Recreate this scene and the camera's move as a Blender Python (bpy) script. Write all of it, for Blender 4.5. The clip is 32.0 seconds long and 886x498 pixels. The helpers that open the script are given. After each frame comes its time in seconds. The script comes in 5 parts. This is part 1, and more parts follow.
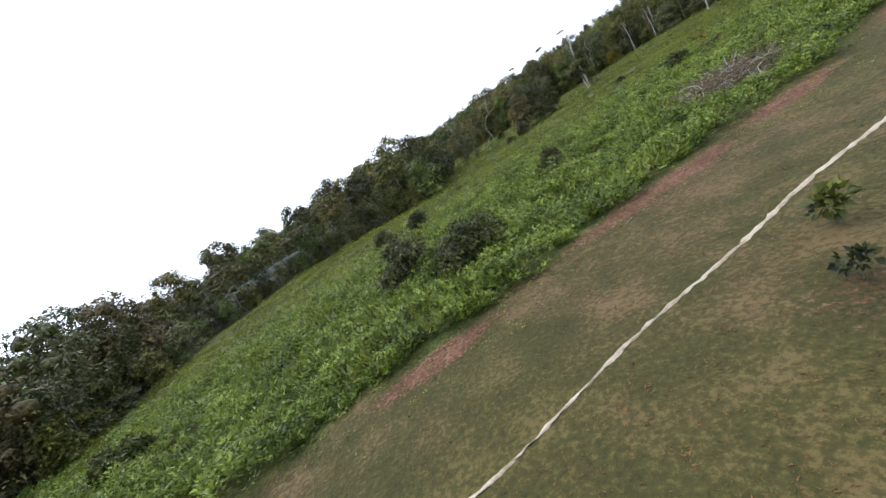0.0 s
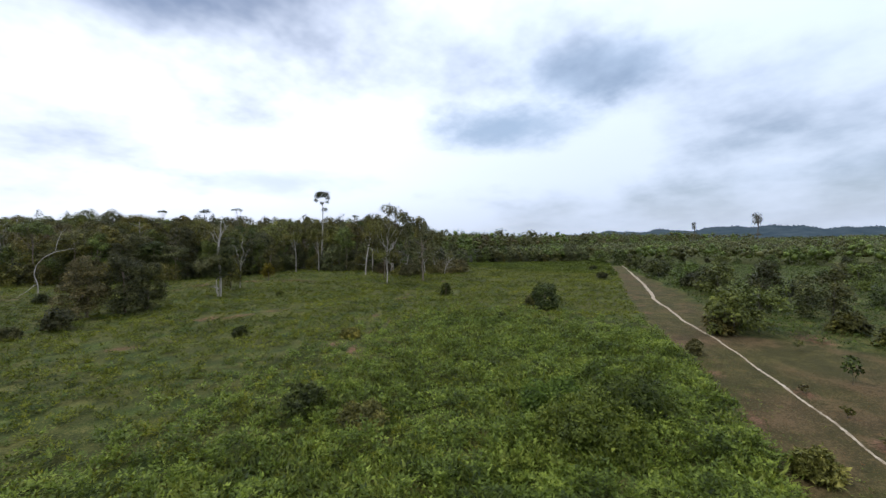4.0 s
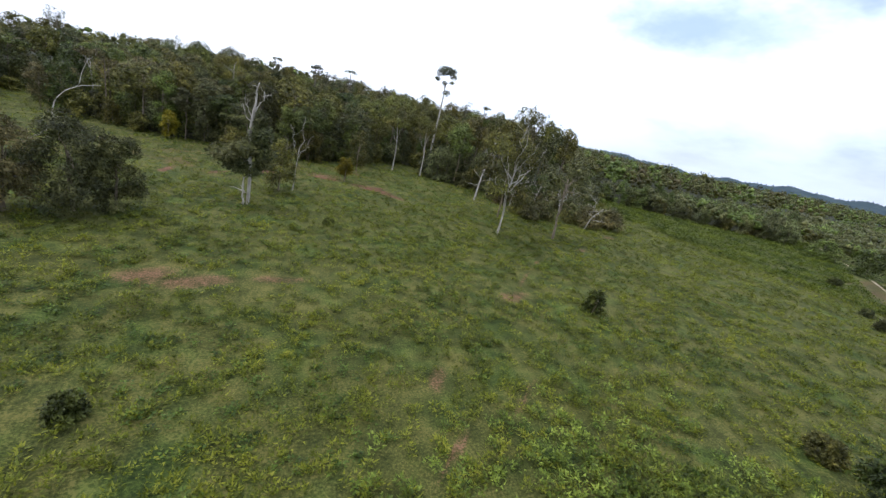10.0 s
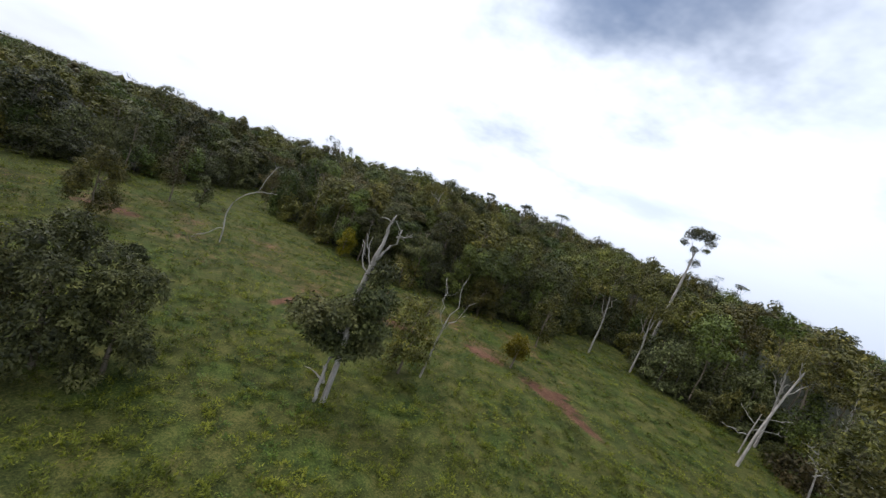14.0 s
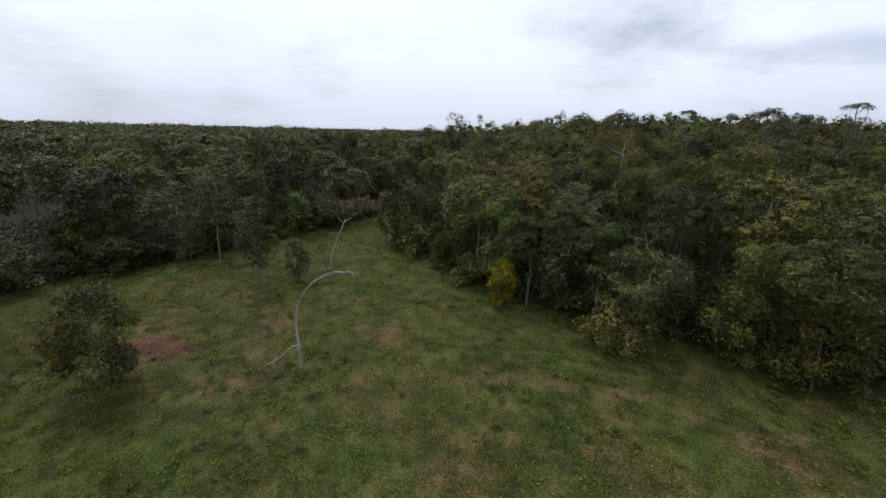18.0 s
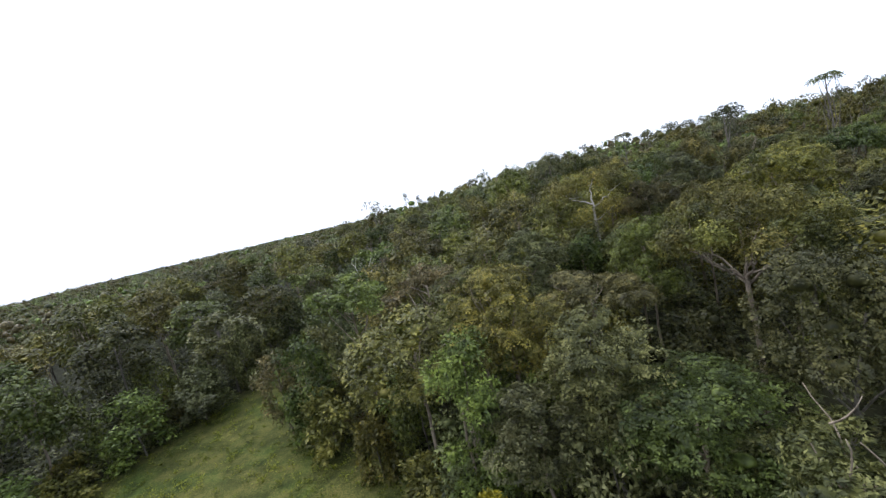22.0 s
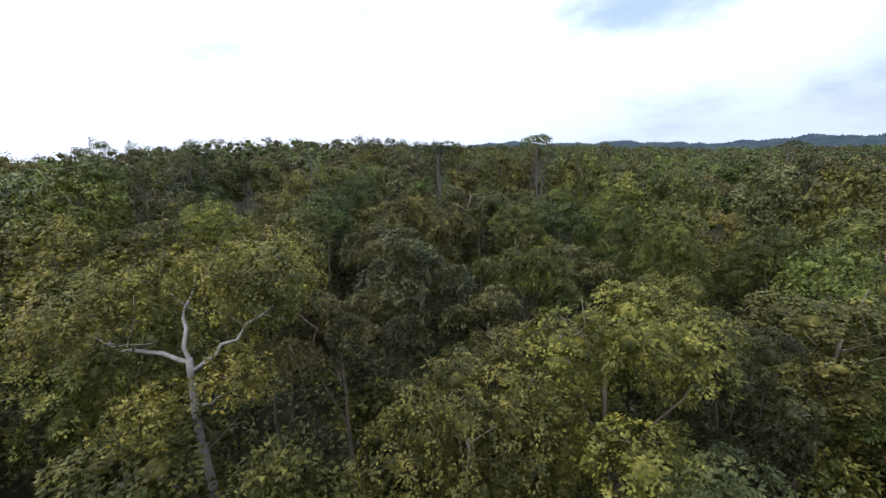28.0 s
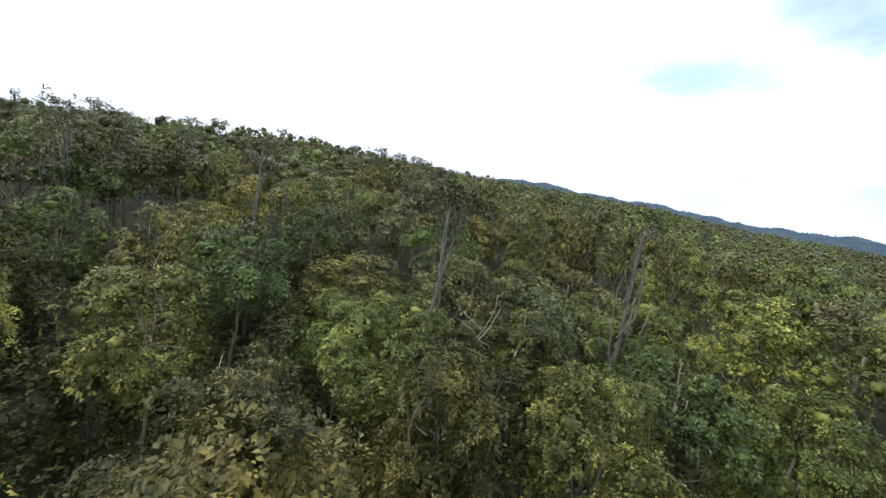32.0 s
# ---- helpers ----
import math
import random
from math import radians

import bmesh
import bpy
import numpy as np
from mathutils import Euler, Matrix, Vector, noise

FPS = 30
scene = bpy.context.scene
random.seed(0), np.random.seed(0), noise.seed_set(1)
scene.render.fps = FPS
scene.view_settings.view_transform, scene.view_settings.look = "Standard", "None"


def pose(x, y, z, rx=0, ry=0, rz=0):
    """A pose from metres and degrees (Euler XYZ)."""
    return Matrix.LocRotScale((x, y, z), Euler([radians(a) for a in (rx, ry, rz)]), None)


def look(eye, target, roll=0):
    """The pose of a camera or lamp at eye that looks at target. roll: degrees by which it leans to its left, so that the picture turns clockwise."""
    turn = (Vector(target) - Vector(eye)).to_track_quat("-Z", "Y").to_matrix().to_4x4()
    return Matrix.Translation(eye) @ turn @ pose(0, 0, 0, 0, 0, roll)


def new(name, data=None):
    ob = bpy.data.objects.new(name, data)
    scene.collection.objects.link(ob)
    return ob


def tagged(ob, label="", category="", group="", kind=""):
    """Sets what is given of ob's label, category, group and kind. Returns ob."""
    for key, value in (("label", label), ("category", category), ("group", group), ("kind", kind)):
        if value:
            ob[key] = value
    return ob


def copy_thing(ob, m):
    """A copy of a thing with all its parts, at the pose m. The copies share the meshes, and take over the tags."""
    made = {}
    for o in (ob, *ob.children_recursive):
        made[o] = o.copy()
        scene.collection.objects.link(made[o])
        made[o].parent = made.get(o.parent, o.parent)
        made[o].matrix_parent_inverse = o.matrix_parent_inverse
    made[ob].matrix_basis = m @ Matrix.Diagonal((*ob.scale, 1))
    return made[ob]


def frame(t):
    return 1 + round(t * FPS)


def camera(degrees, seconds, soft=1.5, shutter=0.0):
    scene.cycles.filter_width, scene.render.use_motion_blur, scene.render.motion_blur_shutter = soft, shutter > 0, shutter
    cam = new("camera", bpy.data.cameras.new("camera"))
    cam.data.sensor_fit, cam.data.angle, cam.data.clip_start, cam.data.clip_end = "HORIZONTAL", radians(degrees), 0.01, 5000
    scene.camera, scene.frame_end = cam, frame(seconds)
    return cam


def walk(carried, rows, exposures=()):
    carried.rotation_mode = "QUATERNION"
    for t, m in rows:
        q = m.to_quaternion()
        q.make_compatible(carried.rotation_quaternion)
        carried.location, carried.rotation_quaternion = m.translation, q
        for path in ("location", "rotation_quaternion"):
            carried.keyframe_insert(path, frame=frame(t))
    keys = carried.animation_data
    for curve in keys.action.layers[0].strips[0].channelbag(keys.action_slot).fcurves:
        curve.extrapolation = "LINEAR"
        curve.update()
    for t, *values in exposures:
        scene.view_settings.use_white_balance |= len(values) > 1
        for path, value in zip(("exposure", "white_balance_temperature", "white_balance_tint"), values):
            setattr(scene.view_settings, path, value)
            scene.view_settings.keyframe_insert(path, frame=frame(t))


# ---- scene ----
# camera: a small aircraft that climbs from a mown strip over a meadow to a forest
cam = camera(96.0, 32.0, soft=1.4)
ROWS = [
    (0, (0.00, 0.02, 4.87), (-1.42, 9.74, 3.00), -32.13),
    (0.5, (0.95, 4.18, 5.14), (1.18, 14.00, 3.26), -31.82),
    (1, (2.48, 8.23, 5.39), (4.03, 17.94, 3.53), -29.71),
    (1.5, (4.40, 12.08, 5.79), (7.46, 21.42, 3.95), -23.60),
    (2, (6.60, 15.66, 6.33), (10.70, 24.61, 4.55), -19.58),
    (2.5, (9.22, 19.13, 7.05), (14.08, 27.75, 5.61), -15.26),
    (3, (11.89, 22.25, 8.02), (17.58, 30.43, 7.16), -10.28),
    (3.5, (14.71, 25.24, 9.03), (20.93, 33.06, 8.44), -6.98),
    (4, (17.44, 28.12, 9.94), (24.40, 35.29, 9.82), -1.13),
    (4.5, (19.99, 30.91, 10.87), (27.25, 37.79, 10.95), 0.17),
    (6.5, (26.42, 38.71, 15.13), (33.56, 45.68, 14.41), 8.50),
    (7, (28.55, 41.23, 15.57), (35.48, 48.34, 14.40), 11.20),
    (7.5, (30.53, 43.87, 15.79), (37.12, 51.23, 14.25), 14.92),
    (8, (32.38, 46.65, 15.79), (38.37, 54.36, 13.64), 14.47),
    (8.5, (34.25, 49.61, 15.77), (39.47, 57.64, 12.89), 7.66),
    (9, (36.11, 52.64, 15.68), (41.01, 60.77, 12.53), 7.88),
    (9.5, (37.88, 55.97, 15.56), (42.78, 64.06, 12.33), 8.82),
    (10, (39.64, 59.55, 15.36), (44.32, 67.90, 12.46), 11.88),
    (10.5, (41.22, 63.16, 15.24), (45.44, 71.85, 12.63), 11.05),
    (11, (42.71, 66.77, 15.27), (46.46, 75.72, 12.85), 10.73),
    (11.5, (43.96, 70.57, 15.45), (47.64, 79.67, 13.54), 13.32),
    (12, (45.02, 74.28, 15.79), (48.34, 83.57, 14.17), 17.40),
    (12.5, (45.86, 78.13, 16.23), (48.63, 87.62, 14.73), 21.02),
    (13, (46.45, 81.70, 16.75), (48.54, 91.44, 15.79), 26.00),
    (13.5, (46.69, 85.30, 17.31), (47.61, 95.20, 16.22), 23.06),
    (14, (46.56, 88.90, 17.92), (46.32, 98.84, 16.83), 20.75),
    (14.5, (46.23, 92.22, 18.62), (44.98, 102.08, 17.58), 16.36),
    (15, (45.67, 95.27, 19.26), (43.70, 105.04, 18.35), 15.12),
    (15.5, (45.05, 98.58, 19.80), (42.24, 108.13, 18.79), 12.93),
    (17.5, (38.31, 118.30, 21.06), (34.27, 127.12, 18.61), 1.28),
    (18, (37.50, 121.10, 21.10), (33.77, 129.94, 18.27), 1.45),
    (18.5, (36.63, 123.92, 21.17), (33.16, 132.78, 18.10), 2.14),
    (19, (35.84, 126.76, 21.21), (32.21, 135.54, 18.10), 0.17),
    (19.5, (35.05, 129.78, 21.26), (31.53, 138.53, 17.93), 0.24),
    (20, (34.26, 132.83, 21.38), (30.72, 141.62, 18.19), -5.64),
    (20.5, (33.59, 136.01, 21.44), (30.14, 144.97, 18.67), -9.08),
    (21, (32.97, 139.32, 21.62), (29.84, 148.53, 19.33), -8.84),
    (21.5, (32.57, 142.69, 22.06), (29.52, 152.07, 20.41), -10.96),
    (22, (32.37, 146.09, 22.63), (29.78, 155.67, 21.44), -13.41),
    (22.5, (32.39, 149.35, 23.26), (30.65, 159.15, 22.38), -15.33),
    (23, (32.66, 152.53, 23.97), (31.71, 162.44, 23.05), -17.28),
    (23.5, (33.18, 155.49, 24.58), (33.05, 165.44, 23.56), -17.90),
    (24, (33.85, 158.48, 25.14), (34.48, 168.38, 23.92), -16.66),
    (24.5, (34.75, 161.40, 25.61), (36.20, 171.20, 24.30), -14.14),
    (25, (35.75, 164.20, 26.05), (37.86, 173.86, 24.61), -11.38),
    (25.5, (36.89, 166.38, 26.53), (39.87, 175.77, 24.82), -5.46),
    (27.5, (38.90, 177.82, 25.84), (43.50, 186.40, 23.55), -0.98),
    (28, (40.45, 180.35, 25.98), (45.03, 188.92, 23.61), -1.27),
    (28.5, (42.08, 182.91, 26.12), (46.74, 191.43, 23.75), 0.74),
    (29, (43.79, 185.64, 26.24), (48.62, 194.13, 24.08), 3.67),
    (29.5, (45.42, 188.42, 26.42), (50.23, 196.93, 24.32), 4.27),
    (30, (47.04, 191.14, 26.69), (51.58, 199.72, 24.28), 5.48),
    (30.5, (48.64, 194.05, 26.97), (53.11, 202.62, 24.40), 6.03),
    (31, (50.22, 196.93, 27.16), (54.82, 205.50, 24.82), 6.33),
    (31.5, (51.75, 199.96, 27.40), (56.16, 208.70, 25.35), 6.91),
    (32, (53.34, 202.99, 27.72), (57.60, 211.85, 25.88), 10.04),
]
EXPOSURES = [(0.0, 0.18, 5820, 10), (2.0, -0.06, 5750, 10), (4.0, -0.56, 6020, 10), (5.5, -0.96, 5850, 10), (7.0, -1.28, 5750, 10), (8.0, -0.92, 5850, 10), (9.0, -0.44, 6020, 10), (10.0, -0.10, 5970, 10), (11.0, 0.08, 5950, 10), (13.0, -0.16, 6170, 10), (14.0, -0.51, 6120, 10), (15.0, -0.90, 6070, 10), (18.0, -0.92, 6070, 10), (19.0, -0.46, 5970, 10), (21.0, 0.19, 5940, 10), (22.0, 0.09, 5990, 10), (23.0, -0.48, 6020, 10), (25.0, -0.98, 6070, 10), (26.5, -0.70, 6070, 10), (28.0, -0.20, 5940, 10), (30.0, 0.14, 5890, 10), (31.0, 0.18, 5920, 10), (32.0, 0.20, 5920, 10)]
walk(cam, [(t, look(eye, target, roll)) for t, eye, target, roll in ROWS], EXPOSURES)

# ---------------------------------------------------------------- sky and sun
SUN_AZ, SUN_EL = radians(-60.0), radians(58.0)


def make_world():
    world = bpy.data.worlds.new("overcast_sky")
    scene.world = world
    world.use_nodes = True
    nt = world.node_tree
    nt.nodes.clear()
    N, L = nt.nodes.new, nt.links.new

    def math_node(op, a, b=None, c=None):
        n = N("ShaderNodeMath")
        n.operation = op
        for i, v in enumerate((a, b, c)):
            if v is None:
                continue
            if isinstance(v, (int, float)):
                n.inputs[i].default_value = v
            else:
                L(v, n.inputs[i])
        return n.outputs[0]

    def blend(f, a, b):
        n = N("ShaderNodeMix")
        n.data_type = "RGBA"
        for s, v in ((n.inputs[0], f), (n.inputs[6], a), (n.inputs[7], b)):
            if isinstance(v, (int, float, tuple)):
                s.default_value = v if not isinstance(v, tuple) else (*v, 1)
            else:
                L(v, s)
        return n.outputs[2]

    def smooth(v, lo, hi):
        n = N("ShaderNodeMapRange")
        n.interpolation_type = "SMOOTHSTEP"
        L(v, n.inputs[0])
        n.inputs[1].default_value, n.inputs[2].default_value = lo, hi
        return n.outputs[0]

    sky = N("ShaderNodeTexSky")
    sky.sky_type, sky.sun_disc, sky.sun_elevation, sky.sun_rotation = "NISHITA", False, SUN_EL, SUN_AZ
    sky.air_density, sky.dust_density = 1.0, 2.0
    dim = N("ShaderNodeVectorMath")
    dim.operation = "SCALE"
    L(sky.outputs[0], dim.inputs[0])
    dim.inputs[3].default_value = 0.12
    tc = N("ShaderNodeTexCoord")
    sep = N("ShaderNodeSeparateXYZ")
    L(tc.outputs["Generated"], sep.inputs[0])
    up = math_node("MAXIMUM", sep.outputs[2], 0.0)
    low = math_node("ADD", up, 0.30)
    flat = N("ShaderNodeCombineXYZ")
    L(math_node("DIVIDE", sep.outputs[0], low), flat.inputs[0])
    L(math_node("DIVIDE", sep.outputs[1], low), flat.inputs[1])
    flat.inputs[2].default_value = 3.3

    def noise_at(scale, detail, rough):
        n = N("ShaderNodeTexNoise")
        n.inputs["Scale"].default_value, n.inputs["Detail"].default_value, n.inputs["Roughness"].default_value = scale, detail, rough
        L(flat.outputs[0], n.inputs["Vector"])
        return n.outputs["Fac"]

    cover = smooth(noise_at(0.55, 7, 0.55), 0.30, 0.52)
    shade = smooth(noise_at(0.9, 8, 0.6), 0.44, 0.70)
    # the cloud is brightest on the sun's side
    side = N("ShaderNodeVectorMath")
    side.operation = "DOT_PRODUCT"
    L(tc.outputs["Generated"], side.inputs[0])
    side.inputs[1].default_value = (math.sin(SUN_AZ) * 0.9, math.cos(SUN_AZ) * 0.9, 0.43)
    bright = smooth(side.outputs["Value"], -0.55, 0.5)
    lit = blend(bright, (1.20, 1.31, 1.50), (1.78, 1.82, 1.95))
    grey = blend(bright, (0.90, 1.08, 1.36), (1.36, 1.44, 1.66))
    cloud = blend(math_node("MULTIPLY", shade, 0.30), lit, grey)
    # two darker cloud banks to the north-east
    wob = noise_at(2.2, 5, 0.6)
    for (dx, dy, dz), (wide, tall), depth in (((0.77, 0.57, 0.27), (0.17, 0.05), 0.8), ((0.85, 0.40, 0.37), (0.13, 0.05), 0.6), ((0.36, 0.92, 0.15), (0.2, 0.03), 0.4)):
        across = (dy, -dx, 0)
        d = N("ShaderNodeVectorMath")
        d.operation = "DOT_PRODUCT"
        L(tc.outputs["Generated"], d.inputs[0])
        d.inputs[1].default_value = across
        u = math_node("DIVIDE", d.outputs["Value"], wide)
        v = math_node("DIVIDE", math_node("SUBTRACT", sep.outputs[2], dz), tall)
        r = math_node("SQRT", math_node("ADD", math_node("MULTIPLY", u, u), math_node("MULTIPLY", v, v)))
        r = math_node("ADD", r, math_node("MULTIPLY", math_node("SUBTRACT", wob, 0.5), 2.4))
        front = N("ShaderNodeVectorMath")
        front.operation = "DOT_PRODUCT"
        L(tc.outputs["Generated"], front.inputs[0])
        front.inputs[1].default_value = (dx, dy, 0)
        ahead = smooth(front.outputs["Value"], 0.5, 0.8)
        m = math_node("MULTIPLY", math_node("SUBTRACT", 1.0, smooth(r, 0.2, 1.5)), ahead)
        cloud = blend(math_node("MULTIPLY", m, depth), cloud, (0.46, 0.63, 0.86))
    whole = blend(cover, dim.outputs[0], cloud)
    # milky air just over the horizon
    haze = math_node("SUBTRACT", 1.0, smooth(sep.outputs[2], 0.0, 0.16))
    hazed = blend(bright, (1.02, 1.11, 1.28), (1.42, 1.46, 1.64))
    whole = blend(math_node("MULTIPLY", haze, 0.75), whole, hazed)
    bg = N("ShaderNodeBackground")
    L(whole, bg.inputs[0])
    # an overcast sky is brightest overhead
    L(math_node("MULTIPLY_ADD", up, 0.55, 0.93), bg.inputs[1])
    out = N("ShaderNodeOutputWorld")
    L(bg.outputs[0], out.inputs[0])


make_world()
sun_data = bpy.data.lights.new("sun", "SUN")
sun_data.energy, sun_data.angle, sun_data.color = 2.0, radians(12), (1.0, 0.96, 0.9)
sun = new("sun", sun_data)
sun.matrix_world = look((0, 0, 60), (-math.sin(SUN_AZ) * math.cos(SUN_EL), -math.cos(SUN_AZ) * math.cos(SUN_EL), 60 - math.sin(SUN_EL)))


# ---------------------------------------------------------------- materials
def material(name):
    m = bpy.data.materials.new(name)
    m.use_nodes = True
    nt = m.node_tree
    nt.nodes.clear()
    return m, nt, nt.nodes.new, nt.links.new


def ramp(N, stops):
    r = N("ShaderNodeValToRGB")
    while len(r.color_ramp.elements) < len(stops):
        r.color_ramp.elements.new(0.5)
    for e, (p, c) in zip(r.color_ramp.elements, stops):
        e.position, e.color = p, (*c, 1)
    return r


def leaf_material(name, dark, mid, light, patch=0.5, through_light=0.10, gloss=0.5, odd=None, fleck=0.16):
    """Foliage: each leaf and each plant has its own tone, with patches of lighter growth."""
    m, nt, N, L = material(name)
    geo, info = N("ShaderNodeNewGeometry"), N("ShaderNodeObjectInfo")
    tc = N("ShaderNodeTexCoord")
    n = N("ShaderNodeTexNoise")
    n.inputs["Scale"].default_value, n.inputs["Detail"].default_value = patch, 3
    L(tc.outputs["Object"], n.inputs["Vector"])
    tuft = N("ShaderNodeTexNoise")
    tuft.inputs["Scale"].default_value, tuft.inputs["Detail"].default_value = 2.4, 1
    L(tc.outputs["Object"], tuft.inputs["Vector"])
    tone = N("ShaderNodeMath")
    tone.operation = "MULTIPLY_ADD"
    L(tuft.outputs["Fac"], tone.inputs[0])
    tone.inputs[1].default_value = 0.95
    L(n.outputs["Fac"], tone.inputs[2])
    add = N("ShaderNodeMath")
    add.operation = "MULTIPLY_ADD"
    L(geo.outputs["Random Per Island"], add.inputs[0])
    add.inputs[1].default_value = fleck
    L(tone.outputs[0], add.inputs[2])
    sub = N("ShaderNodeMath")
    sub.operation = "SUBTRACT"
    L(add.outputs[0], sub.inputs[0])
    sub.inputs[1].default_value = 0.48 + fleck / 2
    dark, light = [c * 0.65 for c in dark], [c * 1.12 for c in light]
    stops = [(0.12, dark), (0.5, mid), (0.82, light)] + ([(0.97, odd)] if odd else [])
    r = ramp(N, stops)
    L(sub.outputs[0], r.inputs[0])
    hsv = N("ShaderNodeHueSaturation")
    L(r.outputs[0], hsv.inputs["Color"])
    for sock, lo, hi, src in (("Hue", 0.470, 0.508, info.outputs["Random"]), ("Value", 0.62, 1.5, info.outputs["Random"])):
        mr = N("ShaderNodeMapRange")
        if sock == "Value":
            wn = N("ShaderNodeTexWhiteNoise")
            wn.noise_dimensions = "1D"
            L(src, wn.inputs["W"])
            L(wn.outputs["Value"], mr.inputs[0])
        else:
            L(src, mr.inputs[0])
        mr.inputs[3].default_value, mr.inputs[4].default_value = lo, hi
        L(mr.outputs[0], hsv.inputs[sock])
    p = N("ShaderNodeBsdfPrincipled")
    L(hsv.outputs[0], p.inputs["Base Color"])
    p.inputs["Roughness"].default_value = gloss
    p.inputs["Specular IOR Level"].default_value = 0.18
    hsv.inputs["Saturation"].default_value = 1.1
    tr = N("ShaderNodeBsdfTranslucent")
    L(hsv.outputs[0], tr.inputs["Color"])
    mix = N("ShaderNodeMixShader")
    mix.inputs[0].default_value = through_light
    L(p.outputs[0], mix.inputs[1])
    L(tr.outputs[0], mix.inputs[2])
    out = N("ShaderNodeOutputMaterial")
    L(mix.outputs[0], out.inputs[0])
    return m


def bark_material(name, a, b, scale=3.0):
    m, nt, N, L = material(name)
    tc, mp = N("ShaderNodeTexCoord"), N("ShaderNodeMapping")
    L(tc.outputs["Object"], mp.inputs[0])
    mp.inputs["Scale"].default_value = (scale, scale, scale * 0.35)
    n1, n2 = N("ShaderNodeTexNoise"), N("ShaderNodeTexNoise")
    n1.inputs["Scale"].default_value, n1.inputs["Detail"].default_value = 1.0, 6
    n2.inputs["Scale"].default_value, n2.inputs["Detail"].default_value = 7.0, 4
    L(mp.outputs[0], n1.inputs["Vector"])
    L(mp.outputs[0], n2.inputs["Vector"])
    av = N("ShaderNodeMath")
    av.operation = "MULTIPLY_ADD"
    L(n2.outputs["Fac"], av.inputs[0])
    av.inputs[1].default_value = 0.5
    L(n1.outputs["Fac"], av.inputs[2])
    r = ramp(N, [(0.52, a), (0.98, b)])
    L(av.outputs[0], r.inputs[0])
    p = N("ShaderNodeBsdfPrincipled")
    L(r.outputs[0], p.inputs["Base Color"])
    p.inputs["Roughness"].default_value = 0.85
    bump = N("ShaderNodeBump")
    bump.inputs["Strength"].default_value, bump.inputs["Distance"].default_value = 0.5, 0.04
    L(n2.outputs["Fac"], bump.inputs["Height"])
    L(bump.outputs[0], p.inputs["Normal"])
    out = N("ShaderNodeOutputMaterial")
    L(p.outputs[0], out.inputs[0])
    return m


LEAF = {
    "olive": leaf_material("leaf_olive", (0.019, 0.021, 0.007), (0.070, 0.072, 0.019), (0.193, 0.181, 0.051)),
    "green": leaf_material("leaf_green", (0.014, 0.021, 0.007), (0.052, 0.068, 0.018), (0.135, 0.165, 0.043)),
    "yellow": leaf_material("leaf_yellow_green", (0.021, 0.024, 0.007), (0.083, 0.084, 0.020), (0.226, 0.210, 0.053)),
    "grey": leaf_material("leaf_grey_green", (0.019, 0.022, 0.010), (0.065, 0.074, 0.029), (0.187, 0.196, 0.087)),
    "dark": leaf_material("leaf_dark", (0.011, 0.015, 0.006), (0.042, 0.047, 0.017), (0.117, 0.120, 0.045)),
    "brown": leaf_material("leaf_brownish", (0.020, 0.018, 0.007), (0.070, 0.066, 0.025), (0.172, 0.147, 0.061), odd=(0.197, 0.108, 0.049)),
    "bright": leaf_material("leaf_fresh", (0.017, 0.021, 0.007), (0.062, 0.076, 0.017), (0.152, 0.162, 0.039)),
}
VINE = leaf_material("creeper_leaf", (0.022, 0.036, 0.009), (0.070, 0.101, 0.020), (0.150, 0.192, 0.042), fleck=0.3, patch=0.35, through_light=0.3)
TALLGRASS = leaf_material("meadow_blade", (0.023, 0.035, 0.006), (0.072, 0.091, 0.014), (0.155, 0.168, 0.028), fleck=0.3, patch=0.13, through_light=0.3, odd=(0.160, 0.165, 0.040))
TURF = leaf_material("turf_blade", (0.035, 0.027, 0.007), (0.067, 0.046, 0.014), (0.109, 0.069, 0.023), patch=0.25, odd=(0.133, 0.069, 0.027))
DRY = leaf_material("dry_leaf", (0.044, 0.030, 0.015), (0.111, 0.074, 0.037), (0.192, 0.133, 0.067), patch=0.8)
BARK_PALE = bark_material("bark_pale", (0.077, 0.059, 0.039), (0.242, 0.193, 0.140))
BARK_WHITE = bark_material("bark_bleached", (0.173, 0.150, 0.122), (0.382, 0.353, 0.312))
BARK_DARK = bark_material("bark_dark", (0.040, 0.034, 0.026), (0.136, 0.116, 0.092))
STICK = bark_material("dead_stick", (0.034, 0.020, 0.012), (0.150, 0.098, 0.062), 6.0)


# ---------------------------------------------------------------- the land
def sstep(a, b, v):
    u = np.clip((v - a) / (b - a), 0, 1)
    return u * u * (3 - 2 * u)


def wave(x, y, s, k=0.0):
    """A cheap smooth unevenness, about -1 to 1."""
    x, y = x / s, y / s
    return (np.sin(x * 1.7 + 1.3 * np.sin(y * 1.1 + k) + k) + np.sin(y * 1.9 + 1.2 * np.sin(x * 0.9 + 2 * k)) + np.sin((x + y) * 1.27 + 1.7 * k)) / 3


